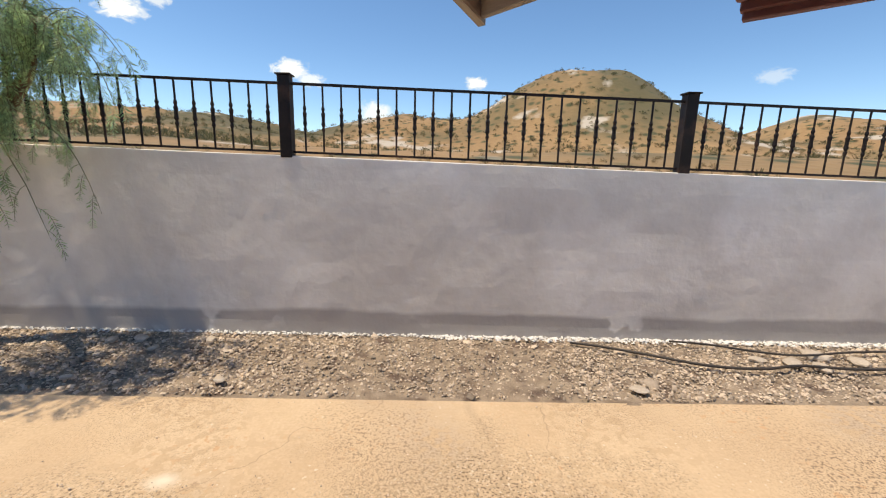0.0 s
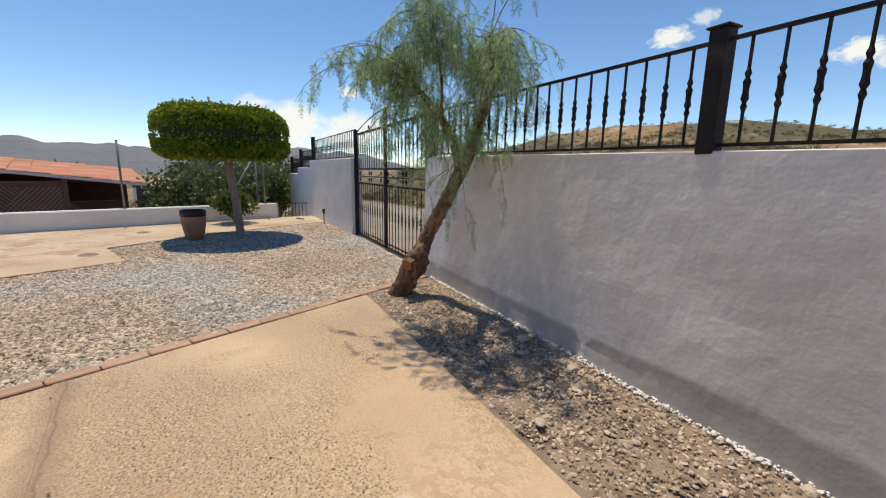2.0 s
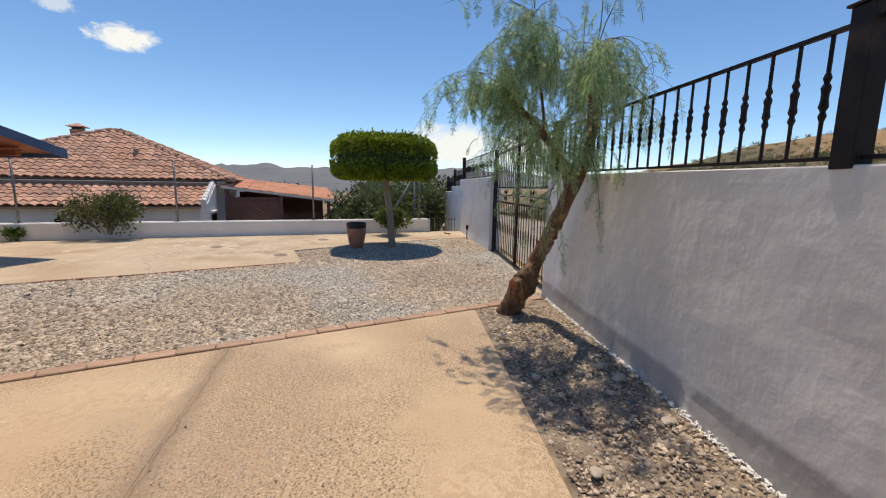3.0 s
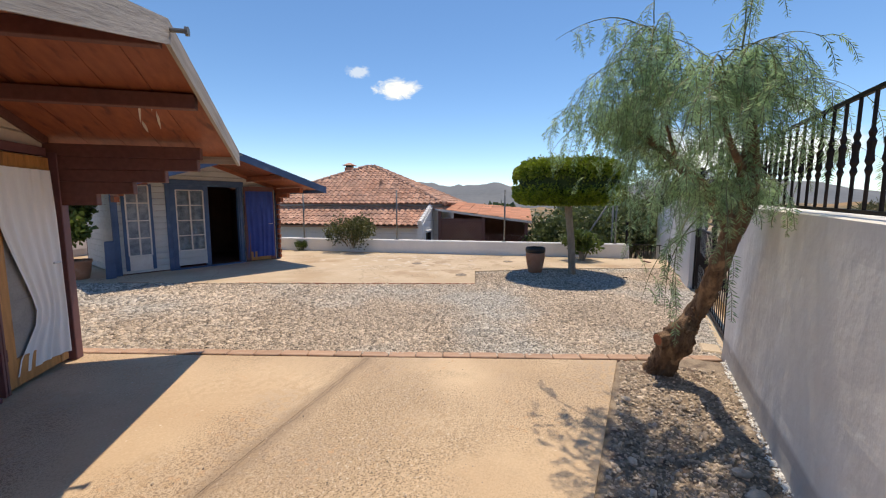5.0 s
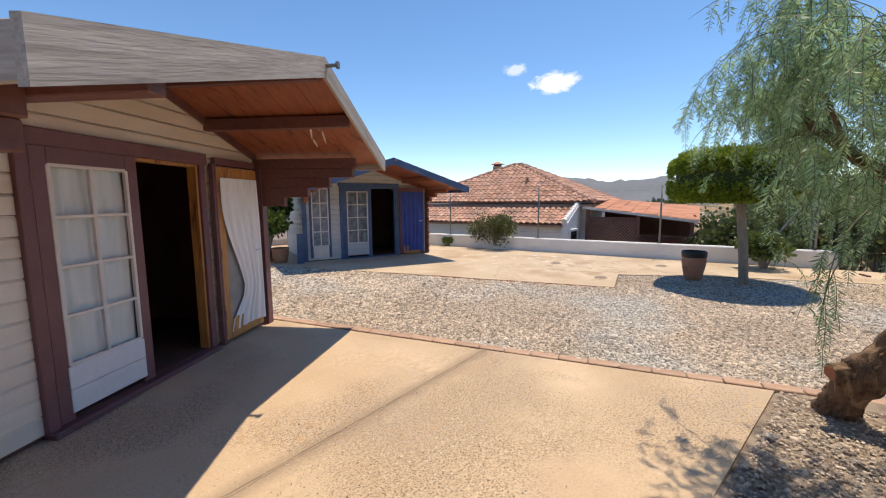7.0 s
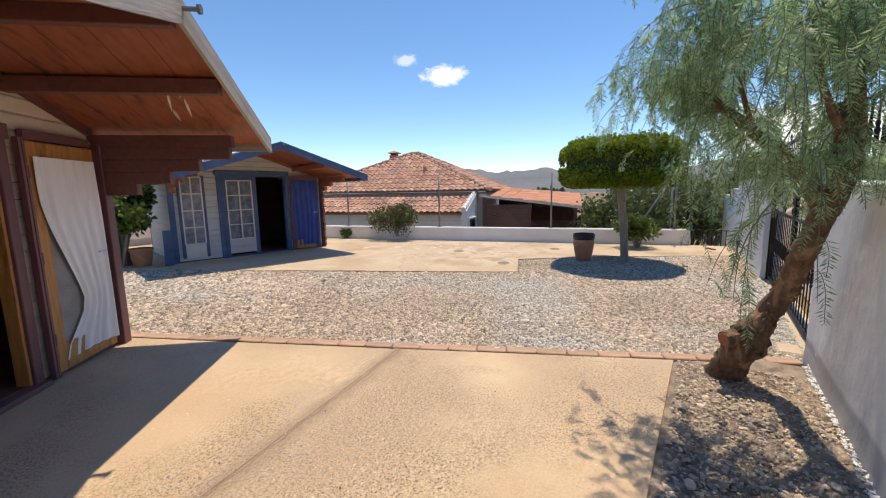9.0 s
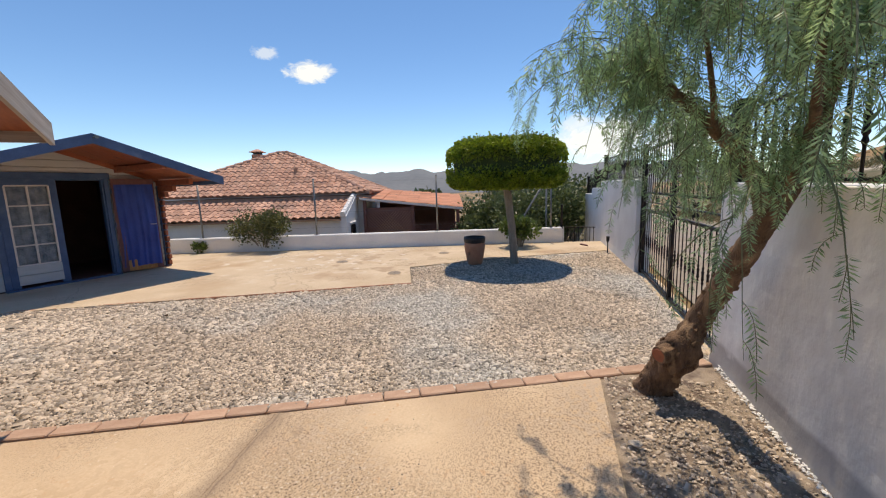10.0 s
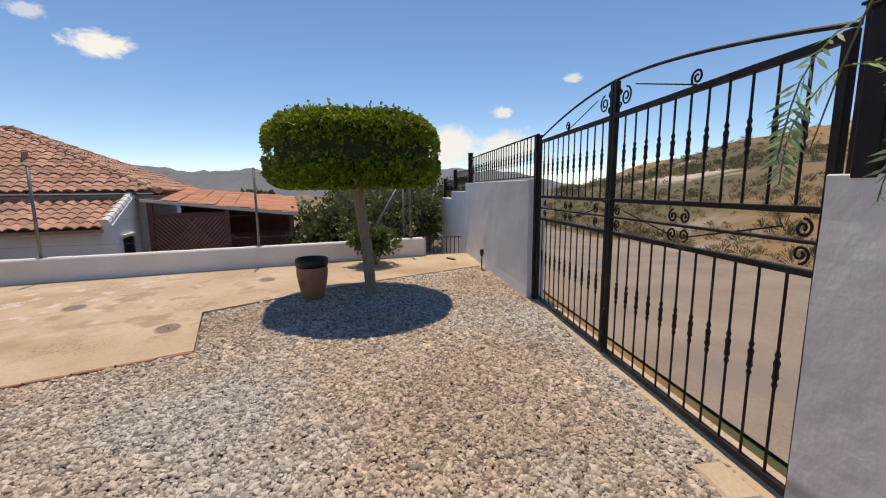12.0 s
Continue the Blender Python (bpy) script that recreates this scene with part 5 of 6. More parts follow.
# ---- shrubs and trees beyond the terrace ----
def shrub(name, label, x, y, z, rx, ry, h, count, leaf, mat, seed, stems=7, base=0.15):
    rnd = random.Random(seed)
    t = thing(name, label, "shrub" if h < 1.6 else "tree", pose(x, y, z))
    bm = bmesh.new()
    lobes = []
    for k in range(stems):
        a = rnd.uniform(0, 6.28)
        q = rnd.uniform(0.3, 0.75)
        tip = Vector((rx * q * math.cos(a), ry * q * math.sin(a), h * rnd.uniform(0.5, 0.85)))
        tube(bm, spline([(0.03 * math.cos(a), 0.03 * math.sin(a), -0.03), tip * 0.5 + Vector((0, 0, 0.05)), tip], 4), [0.012 + 0.012 * h] * 5 + [0.008] * 4, 6)
        lobes.append((tip, rnd.uniform(0.30, 0.48) * min(rx, ry, h * 0.7) * 1.3))
    part("stems", bm, M_BARK_GREY, t)
    places = []
    for _ in range(count):
        c, r = rnd.choice(lobes)
        d = Vector((rnd.gauss(0, 1), rnd.gauss(0, 1), rnd.gauss(0, 0.85))).normalized()
        p = c + d * r * rnd.uniform(0.45, 1.0) * (1 + 0.25 * noise.noise(c * 3 + d * 2))
        if p.z > base * h * 0.3:
            places.append((p, d + Vector((0, 0, 0.3))))
    leaf_cloud("foliage", t, mat, places, leaf, seed)
    return t


bush = shrub("shrub", "wild dry-tipped green shrub against the low white wall", -10.02, -5.75, 0, 0.80, 0.95, 1.02, 3800, 0.062, M_LEAF_DRY, 21, 18, 0.0)
rq = random.Random(77)
bm = bmesh.new()
for k in range(46):
    a, q, h = rq.uniform(0, 6.28), rq.uniform(0.35, 1.0), rq.uniform(0.7, 1.18)
    tip = Vector((0.72 * q * math.cos(a), 0.85 * q * math.sin(a), h * (1.05 - 0.3 * q)))
    tube(bm, spline([(0.05 * math.cos(a), 0.05 * math.sin(a), 0.0), tip * 0.55 + Vector((0, 0, 0.12)), tip], 3), 0.006, 5)
part("dry_stems", bm, M_STRAW, bush, "dry straw-coloured stems")
shrub("shrub", "low green shrub by the cabin and the low wall", -9.45, -7.35, 0, 0.25, 0.25, 0.28, 500, 0.06, M_LEAF_SHRUB, 22, 7, 0.0)
shrub("shrub", "dark green shrub behind the clipped tree", -11.25, 1.25, 0, 0.50, 0.55, 0.78, 2200, 0.085, M_LEAF_SHRUB, 23, 12, 0.0)
shrub("climber", "leafy climbing plant beside the blue-trimmed cabin", -3.30, -7.85, 0, 0.65, 0.6, 1.95, 3800, 0.10, M_LEAF_SHRUB, 24, 14, 0.1)
for k, (x, y, r, h) in enumerate(((-15.2, 0.9, 1.3, 2.7), (-15.8, -0.4, 1.1, 2.3), (-17.2, 2.2, 1.5, 2.9), (-19.0, 0.4, 1.8, 3.0), (-22, 3.0, 2.0, 3.0))):
    shrub("garden_tree", "dull green bushy tree in the neighbouring garden", x, y, land(x, y), r, r, h, 6000, 0.13, M_LEAF_OLIVE, 30 + k, 16, 0.05)
shrub("palm_clump", "spiky green clump behind the low wall", -13.3, 1.5, land(-13.3, 1.5), 0.6, 0.6, 1.75, 900, 0.30, M_LEAF_OLIVE, 41, 9, 0.1)
for k in range(26):
    rk = random.Random(100 + k)
    x, y = -rk.uniform(35, 190), rk.uniform(-120, 6)
    shrub("distant_tree", "dark rounded tree on the valley floor", x, y, land(x, y) - 0.1, rk.uniform(1.4, 3), rk.uniform(1.4, 3), rk.uniform(2.5, 5), 420, 0.7, M_LEAF_OLIVE, 60 + k, 8, 0.0)

strut = thing("prop_pole", "pale diagonal prop pole behind the low wall", "pole", pose(-13.0, 1.1, land(-13.0, 1.1)))
part("pole", tube(bmesh.new(), [(0.0, -0.75, 0.2), (0.0, 0.75, 2.75)], 0.028, 8), M_STEEL, strut, "", True)
part("upright", tube(bmesh.new(), [(0.0, 0.75, -0.05), (0.0, 0.75, 2.8)], 0.025, 8), M_STEEL, strut, "", True)


# ---- the neighbour's house ----
def tiled_slope(t, a, b, c, d, mat, name, rows, cols, clip=None, amp=0.068):
    """Rows of round clay tiles between the eave a-b and the ridge d-c (points in the house's frame). clip(u, w) keeps a tile."""
    a, b, c, d = [Vector(p) for p in (a, b, c, d)]
    v, f = [], []
    up = ((b - a).cross(d - a)).normalized()
    if up.z < 0:
        up = -up
    k = 5
    for j in range(rows):
        w0, w1 = j / rows, (j + 1.25) / rows
        for i in range(cols):
            u0, u1 = i / cols, (i + 1) / cols
            if clip and not clip((u0 + u1) / 2, (w0 + w1) / 2):
                continue
            base = len(v)
            jit = 0.006 * math.sin(i * 12.9 + j * 78.2)
            for w, lift in ((w0, 0.034), (min(w1, 1.0), 0.012)):
                for q in range(k + 1):
                    u = u0 + (u1 - u0) * q / k
                    p = (a.lerp(b, u)).lerp(d.lerp(c, u), w)
                    h = amp * math.sin(math.pi * q / k) * (1.0 if w == w0 else 0.8)
                    v.append(tuple(p + up * (h + lift + jit)))
            for q in range(k):
                f.append((base + q, base + q + 1, base + k + 2 + q, base + k + 1 + q))
            # the thick lower lip of the tile
            for q in range(k + 1):
                u = u0 + (u1 - u0) * q / k
                p = (a.lerp(b, u)).lerp(d.lerp(c, u), w0)
                v.append(tuple(p + up * (amp * math.sin(math.pi * q / k) * 0.75 + 0.02 + jit)))
            lip = base + 2 * (k + 1)
            for q in range(k):
                f.append((lip + q, lip + q + 1, base + q + 1, base + q))
    ob = raw_mesh(name, v, f, mat, t)
    return tagged(ob, kind="stuff")


def neighbour_house():
    wdir = Vector((0.276, -0.961))
    ang = math.atan2(wdir.y, wdir.x)
    # local x runs along the front, away from the gate; y points out of the front towards the terrace; z up
    m = Matrix.Translation((-14.6, -4.6, 0)) @ turn_z(ang)
    t = thing("house", "white villa with a hipped clay-tile roof and a lean-to", "house", m)
    L, D, ez, rz = 9.2, 6.5, 1.52, 3.36
    part("wall", one_box(0.35, L - 0.35, -D + 0.35, -0.35, -1.7, 1.42, 0.01), M_WHITE, t)
    part("cornice", one_box(0.05, L - 0.05, -D + 0.05, -0.05, 1.30, 1.44, 0.02), M_CORNICE, t)
    r0, r1 = (4.2, -D / 2, rz), (4.7, -D / 2, rz)
    e = [(0, 0, ez), (L, 0, ez), (L, -D, ez), (0, -D, ez)]
    bm = bmesh.new()
    q = [bm.verts.new((p[0], p[1], p[2] - 0.03)) for p in e] + [bm.verts.new((r0[0], r0[1], rz - 0.03)), bm.verts.new((r1[0], r1[1], rz - 0.03))]
    for ix in ((0, 1, 5, 4), (1, 2, 5), (2, 3, 4, 5), (3, 0, 4), (3, 2, 1, 0)):
        bm.faces.new([q[i] for i in ix])
    part("roof", bm, M_TILE, t, "weathered clay-tile roof")

    def hipped(lo, hi):
        return lambda u, w: lo * w <= u <= 1 - (1 - hi) * w
    front_slope = tiled_slope(t, e[0], e[1], (L, -D / 2, rz), (0, -D / 2, rz), M_TILE, "roof_tiles", 17, 36, hipped(4.2 / L, 4.7 / L))
    tiled_slope(t, e[3], e[0], (4.2, 0, rz), (4.2, -D, rz), M_TILE, "roof_tiles", 17, 25, lambda u, w: 0.5 * w <= u <= 1 - 0.5 * w)
    tiled_slope(t, e[1], e[2], (4.7, -D, rz), (4.7, 0, rz), M_TILE, "roof_tiles", 17, 25, lambda u, w: 0.5 * w <= u <= 1 - 0.5 * w)
    for a, b in ((e[0], r0), (e[1], r1), (e[3], r0), (e[2], r1), (r0, r1)):
        a, b = Vector(a), Vector(b)
        n = max(3, int((b - a).length / 0.36))
        for i in range(n):
            p0, p1 = a.lerp(b, i / n), a.lerp(b, (i + 1.15) / n)
            bm = tube(bmesh.new(), [p0 + Vector((0, 0, 0.045)), p1 + Vector((0, 0, 0.03))], [0.095, 0.075], 9)
            part("ridge_tile", bm, M_TILE, t)
    ch = part("chimney", one_box(5.55, 5.95, -D / 2 - 0.65, -D / 2 - 0.25, 2.6, 3.40, 0.01), M_TERRACOTTA, t)
    bm = one_box(5.47, 6.03, -D / 2 - 0.73, -D / 2 - 0.17, 3.49, 3.52, 0.006)
    bmesh.ops.create_cone(bm, cap_ends=True, segments=4, radius1=0.37, radius2=0.07, depth=0.12, matrix=pose(5.75, -D / 2 - 0.45, 3.58, 0, 0, 45))
    part("chimney_cap", bm, M_TILE, ch)
    part("chimney_louvre", one_box(5.60, 5.90, -D / 2 - 0.60, -D / 2 - 0.30, 3.40, 3.49), M_BLACK, ch)
    part("roof_vent", tube(bmesh.new(), [(3.3, -1.55, 2.35), (3.3, -1.50, 2.62)], [0.10, 0.07], 8), M_CORNICE, t)
    # the lean-to with its own tiles
    lx0, lx1, ly, lz0, lz1 = 0.55, L + 0.4, 1.75, 1.36, 0.70
    part("lean_to_wall", prism([(lx0 + 0.15, -0.3), (lx1 - 0.1, -0.3), (lx1 - 0.1, ly - 0.25), (lx0 + 0.15, ly - 0.25)], -1.7, 0.62), M_WHITE, t)
    bm = bmesh.new()
    q = [bm.verts.new(p) for p in ((lx0 + 0.02, -0.2, -1.7), (lx0 + 0.02, ly - 0.05, -1.7), (lx0 + 0.02, ly - 0.05, lz1 + 0.08), (lx0 + 0.02, -0.2, lz0 + 0.13))]
    r = bmesh.ops.extrude_face_region(bm, geom=[bm.faces.new(q)])
    bmesh.ops.translate(bm, vec=(0.22, 0, 0), verts=[g for g in r["geom"] if isinstance(g, bmesh.types.BMVert)])
    bmesh.ops.recalc_face_normals(bm, faces=bm.faces)
    part("gable_wall", bm, M_WHITE, t, "white rendered gable wall of the lean-to")
    tiled_slope(t, (lx0 + 0.2, ly, lz1), (lx1, ly, lz1), (lx1, -0.25, lz0), (lx0 + 0.2, -0.25, lz0), M_TILE, "lean_to_tiles", 7, 37)
    bm = bmesh.new()
    q = [bm.verts.new(p) for p in ((lx0 + 0.2, ly - 0.02, lz1 - 0.01), (lx1, ly - 0.02, lz1 - 0.01), (lx1, -0.25, lz0 - 0.01), (lx0 + 0.2, -0.25, lz0 - 0.01))]
    r = bmesh.ops.extrude_face_region(bm, geom=[bm.faces.new(q)])
    bmesh.ops.translate(bm, vec=(0, 0, -0.06), verts=[g for g in r["geom"] if isinstance(g, bmesh.types.BMVert)])
    bmesh.ops.recalc_face_normals(bm, faces=bm.faces)
    part("lean_to_roof", bm, M_CORNICE, t)
    for i in range(8):
        y0, y1 = -0.25 + 2.0 * i / 8, -0.25 + 2.0 * (i + 1.12) / 8
        z0, z1 = lz0 + (lz1 - lz0) * i / 8, lz0 + (lz1 - lz0) * (i + 1.12) / 8
        part("verge_tile", tube(bmesh.new(), [(lx0 + 0.13, y0, z0 + 0.15), (lx0 + 0.13, y1, z1 + 0.15)], [0.075, 0.095], 8), M_WHITE, t)
    # barred window in the gable, lantern on the front
    wn_ = part("window", one_box(lx0 - 0.012, lx0 + 0.03, 0.55, 1.17, -0.14, 0.42, 0.005), M_BLACK, t, "small dark barred window")
    part("window_head", one_box(lx0 - 0.05, lx0 + 0.02, 0.45, 1.27, 0.46, 0.52, 0.006), M_WHITE, wn_)
    for i in range(7):
        part("window_bar", tube(bmesh.new(), [(lx0 - 0.035, 0.59 + 0.09 * i, -0.14), (lx0 - 0.035, 0.59 + 0.09 * i, 0.42)], 0.009, 5), M_IRON, wn_)
    lan = part("lantern", one_box(4.32, 4.48, ly - 0.25, ly - 0.08, 0.12, 0.34, 0.02), M_IRON, t, "black wall lantern")
    part("lantern_arm", one_box(4.38, 4.42, ly - 0.25, ly - 0.15, 0.34, 0.46, 0.005), M_IRON, lan)
    # timber porch on the gate side, under orange tiles
    p0, p1, pd, pz0, pz1 = 0.42, -3.45, 3.4, 1.34, 0.86
    bm = bmesh.new()
    q = [bm.verts.new(p) for p in ((p0, 0.15, pz0), (p1, 0.15, pz1), (p1, -pd, pz1 + 0.42), (p0, -pd, pz0 + 0.30))]
    r = bmesh.ops.extrude_face_region(bm, geom=[bm.faces.new(q)])
    bmesh.ops.translate(bm, vec=(0, 0, -0.08), verts=[g for g in r["geom"] if isinstance(g, bmesh.types.BMVert)])
    bmesh.ops.recalc_face_normals(bm, faces=bm.faces)
    part("porch_roof", bm, M_CORNICE, t)
    tiled_slope(t, (p1, 0.12, pz1), (p1, -pd, pz1 + 0.42), (p0, -pd, pz0 + 0.30), (p0, 0.12, pz0), M_TILE_ORANGE, "porch_tiles", 9, 16, None, 0.035)
    bm = bmesh.new()
    tube(bm, [(p0, 0.17, pz0 - 0.03), (p1, 0.17, pz1 - 0.03)], 0.055, 4)
    part("porch_fascia", bm, M_SASH, t)
    for x in (0.25, -1.55, -3.25):
        part("porch_post", one_box(x - 0.06, x + 0.06, -0.02, 0.10, -1.7, pz1 + (pz0 - pz1) * (x - p1) / (p0 - p1) - 0.08, 0.006), M_DARK_BEAM, t)
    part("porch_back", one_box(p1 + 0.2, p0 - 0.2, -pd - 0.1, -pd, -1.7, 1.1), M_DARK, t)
    part("porch_screen", one_box(-1.5, 0.2, 0.0, 0.03, -1.7, 0.95), M_DARK_BEAM, t, "dark wooden lattice screen")
    for i in range(14):
        for sg in (-1, 1):
            x0 = -3.1 + 0.115 * i
            bm = tube(bmesh.new(), [(x0, 0.04 + 0.012 * sg, -0.25), (min(max(x0 + sg * 0.75, -3.2), -1.6), 0.04 + 0.012 * sg, 0.35)], 0.010, 4)
            part("lattice_lath", bm, M_DARK_BEAM, t)
    for i in range(15):
        for sg in (-1, 1):
            x0 = -1.45 + 0.11 * i
            x1 = min(max(x0 + sg * 0.9, -1.48), 0.18)
            bm = tube(bmesh.new(), [(x0, 0.045 + 0.010 * sg, -0.2), (x1, 0.045 + 0.010 * sg, -0.2 + abs(x1 - x0) * 1.1)], 0.011, 4)
            part("lattice_lath", bm, M_CORNICE, t)
    return t


neighbour_house()


# ---- roof corner of the cabin opposite, over the start of the walk ----
def far_cabin_roof():
    t = thing("canopy", "dark red timber canopy edge over the paving", "canopy", pose(1.055, 1.54, -0.14, 0, 0, -40))
    for k, (o, z0, z1) in enumerate(((0.0, 2.03, 2.17), (0.02, 2.005, 2.035), (0.035, 1.985, 2.008))):
        part("fascia", one_box(0.0 + o * 0.4, 2.6, -0.03 - 0.0 + o, 0.0 + o, z0, z1, 0.003), M_MAROON, t)
    part("roof", one_box(0.02, 2.6, -0.40, -0.035, 2.10, 2.16, 0.004), M_RED_WOOD, t)
    part("side_fascia", one_box(0.0, 0.03, -0.40, -0.035, 2.02, 2.17, 0.003), M_MAROON, t)
    part("back_rail", one_box(0.05, 2.6, -0.40, -0.32, 1.98, 2.10, 0.004), M_DARK_BEAM, t)
    for x in (1.5, 2.5):
        part("post", one_box(x - 0.05, x + 0.05, -0.40, -0.32, 0.14, 1.98, 0.005), M_DARK_BEAM, t)
    return t


far_cabin_roof()


# ---- small things in the yard ----
def drain_cover(x, y, w, l, turn):
    t = thing("drain_cover", "rusty drain cover set in the concrete", "drain cover", pose(x, y, 0.0155, 0, 0, turn), "drain covers")
    for nm, k, z1, mat in (("rim", 1.0, 0.004, M_CONCRETE), ("plate", 0.86, 0.0065, M_GRAVEL_BED)):
        bm = lathe([(k * 0.98, -0.008), (k, z1 - 0.002), (k * 0.97, z1), (0.0, z1)], 24)
        bmesh.ops.transform(bm, matrix=Matrix.Diagonal((w, l, 1, 1)), verts=bm.verts)
        part(nm, bm, mat, t)
    part("lifting_slot", one_box(-0.03, 0.03, -0.006, 0.006, 0.002, 0.0078), M_BLACK, t)


for x, y in ((-8.63, -2.50), (-7.62, -0.80), (-10.05, -0.50)):
    drain_cover(x, y, 0.19, 0.14, 25)

lamp = thing("garden_light", "small black garden spike light beside the wall", "garden light", pose(-10.45, 3.30, -0.02))
part("spike", tube(bmesh.new(), [(0, 0, 0), (0, 0, 0.30)], 0.014, 8), M_BLACK, lamp)
part("head", lathe([(0.018, 0.28), (0.034, 0.31), (0.036, 0.38), (0.042, 0.385), (0.038, 0.41), (0.0, 0.415)], 14), M_BLACK, lamp, "", True)

hose = thing("garden_hose", "thin dark hose lying on the stone chips", "hose")
part("hose_run", tube(bmesh.new(), spline([(1.32, 3.40, 0.05), (1.55, 3.32, 0.055), (1.9, 3.18, 0.05), (2.25, 3.04, 0.045), (2.6, 3.0, 0.05), (2.95, 3.06, 0.05), (3.4, 3.02, 0.05), (4.3, 3.12, 0.045)], 8), 0.011, 8), M_HOSE, hose, "", True)
part("hose_loop", tube(bmesh.new(), spline([(2.15, 3.42, 0.07), (2.45, 3.38, 0.065), (2.8, 3.26, 0.06), (3.1, 3.22, 0.06), (3.6, 3.3, 0.06), (4.3, 3.35, 0.06)], 8), 0.009, 8), M_HOSE, hose, "", True)


def pebble_mesh(seed, squash=0.5):
    """A rounded stone of radius 1."""
    bm = bmesh.new()
    bmesh.ops.create_icosphere(bm, subdivisions=2, radius=1)
    for v in bm.verts:
        v.co *= 1 + 0.35 * noise.noise(v.co * 1.1 + Vector((seed, 0, 0)))
        v.co.z *= squash
    return bm


for k, (x, y, r, sq) in enumerate(((1.57, 2.72, 0.075, 0.35), (2.95, 3.15, 0.10, 0.45), (3.12, 3.08, 0.09, 0.5), (3.25, 3.28, 0.12, 0.45), (2.72, 3.2, 0.08, 0.4), (3.5, 3.18, 0.11, 0.4), (-2.35, 3.32, 0.07, 0.6), (-2.15, 3.36, 0.08, 0.5),
                                  (-2.55, 3.38, 0.05, 0.6), (-1.95, 3.2, 0.05, 0.5), (-1.6, 3.38, 0.06, 0.55), (-1.2, 2.75, 0.05, 0.45), (-2.2, 2.75, 0.045, 0.5), (-3.05, 2.68, 0.05, 0.5))):
    bm = pebble_mesh(k * 3.7, sq)
    bmesh.ops.transform(bm, matrix=pose(0, 0, 0, 0, 0, k * 47) @ Matrix.Diagonal((r * 0.85, r * 0.6, r * 0.6, 1)), verts=bm.verts)
    ob = link_mesh("loose_stone", bm, M_STONE)
    ob.location = (x, y, 0.015 + r * sq * 0.4)
    tagged(ob, "pale loose stone lying in the soil strip", "stone", "loose stones")

slabstone = link_mesh("gate_stone", one_box(-4.90, -4.62, 3.36, 3.55, -0.05, 0.018, 0.015), M_CONCRETE_PALE)
tagged(slabstone, "sandy stone slab before the gate", "stone", kind="structure")
tool = thing("trowel_end", "dark scrap of wood lying on the terrace", "wood scrap", pose(-11.6, 2.85, 0.016, 0, 0, 30))
part("scrap", one_box(-0.14, 0.14, -0.03, 0.03, 0, 0.03, 0.006), M_DARK_BEAM, tool)

board = thing("leaning_board", "blue painted board leaning at the cabin corner", "board", pose(-3.92, -7.05, 0, -6, 0, -12))
part("panel", one_box(-0.085, 0.085, -0.015, 0.015, 0.0, 0.80, 0.006), M_BLUE, board)


def stairs():
    t = thing("steps", "concrete steps going down beside the wall", "stairs", kind="structure")
    for k in range(8):
        x1 = -12.45 - 0.30 * k
        part("step", one_box(x1 - 0.32, x1, 2.35, far_y(x1) + 0.05, -1.75, -0.17 * (k + 1) + 0.015, 0.008), M_CONCRETE_PALE, t)
    rail = thing("stair_railing", "white sloping parapet with black iron bars by the steps", "stair railing")
    bm = bmesh.new()
    q = [bm.verts.new(p) for p in ((-12.45, 2.22, -1.7), (-15.0, 2.22, -1.7), (-15.0, 2.22, -0.95), (-12.45, 2.22, 0.42))]
    r = bmesh.ops.extrude_face_region(bm, geom=[bm.faces.new(q)])
    bmesh.ops.translate(bm, vec=(0, 0.14, 0), verts=[g for g in r["geom"] if isinstance(g, bmesh.types.BMVert)])
    bmesh.ops.recalc_face_normals(bm, faces=bm.faces)
    part("parapet", bm, M_WHITE, rail)
    part("handrail", tube(bmesh.new(), [(-12.5, 2.29, 0.92), (-15.0, 2.29, -0.45)], 0.02, 8), M_IRON, rail)
    for k in range(16):
        x = -12.5 - 0.165 * k
        z = 0.42 - 0.537 * (-12.45 - x)
        part("bar", tube(bmesh.new(), [(x, 2.29, z - 0.05), (x, 2.29, z + 0.52)], 0.011, 6), M_IRON, rail)
    for x in (-12.45, -13.7, -14.95):
        z = 0.42 - 0.537 * (-12.45 - x)
        part("post", one_box(x - 0.03, x + 0.03, 2.26, 2.32, z - 0.05, z + 0.62, 0.004), M_IRON, rail)
    gate_rail = thing("stair_gate", "low black iron gate rail at the head of the steps", "gate")
    for k in range(8):
        y = 2.45 + 0.1 * k
        part("bar", tube(bmesh.new(), [(-12.5, y, 0.0), (-12.5, y, 0.40)], 0.009, 6), M_IRON, gate_rail)
    part("top_rail", tube(bmesh.new(), [(-12.5, 2.40, 0.40), (-12.5, 3.2, 0.40)], 0.012, 6), M_IRON, gate_rail)


stairs()


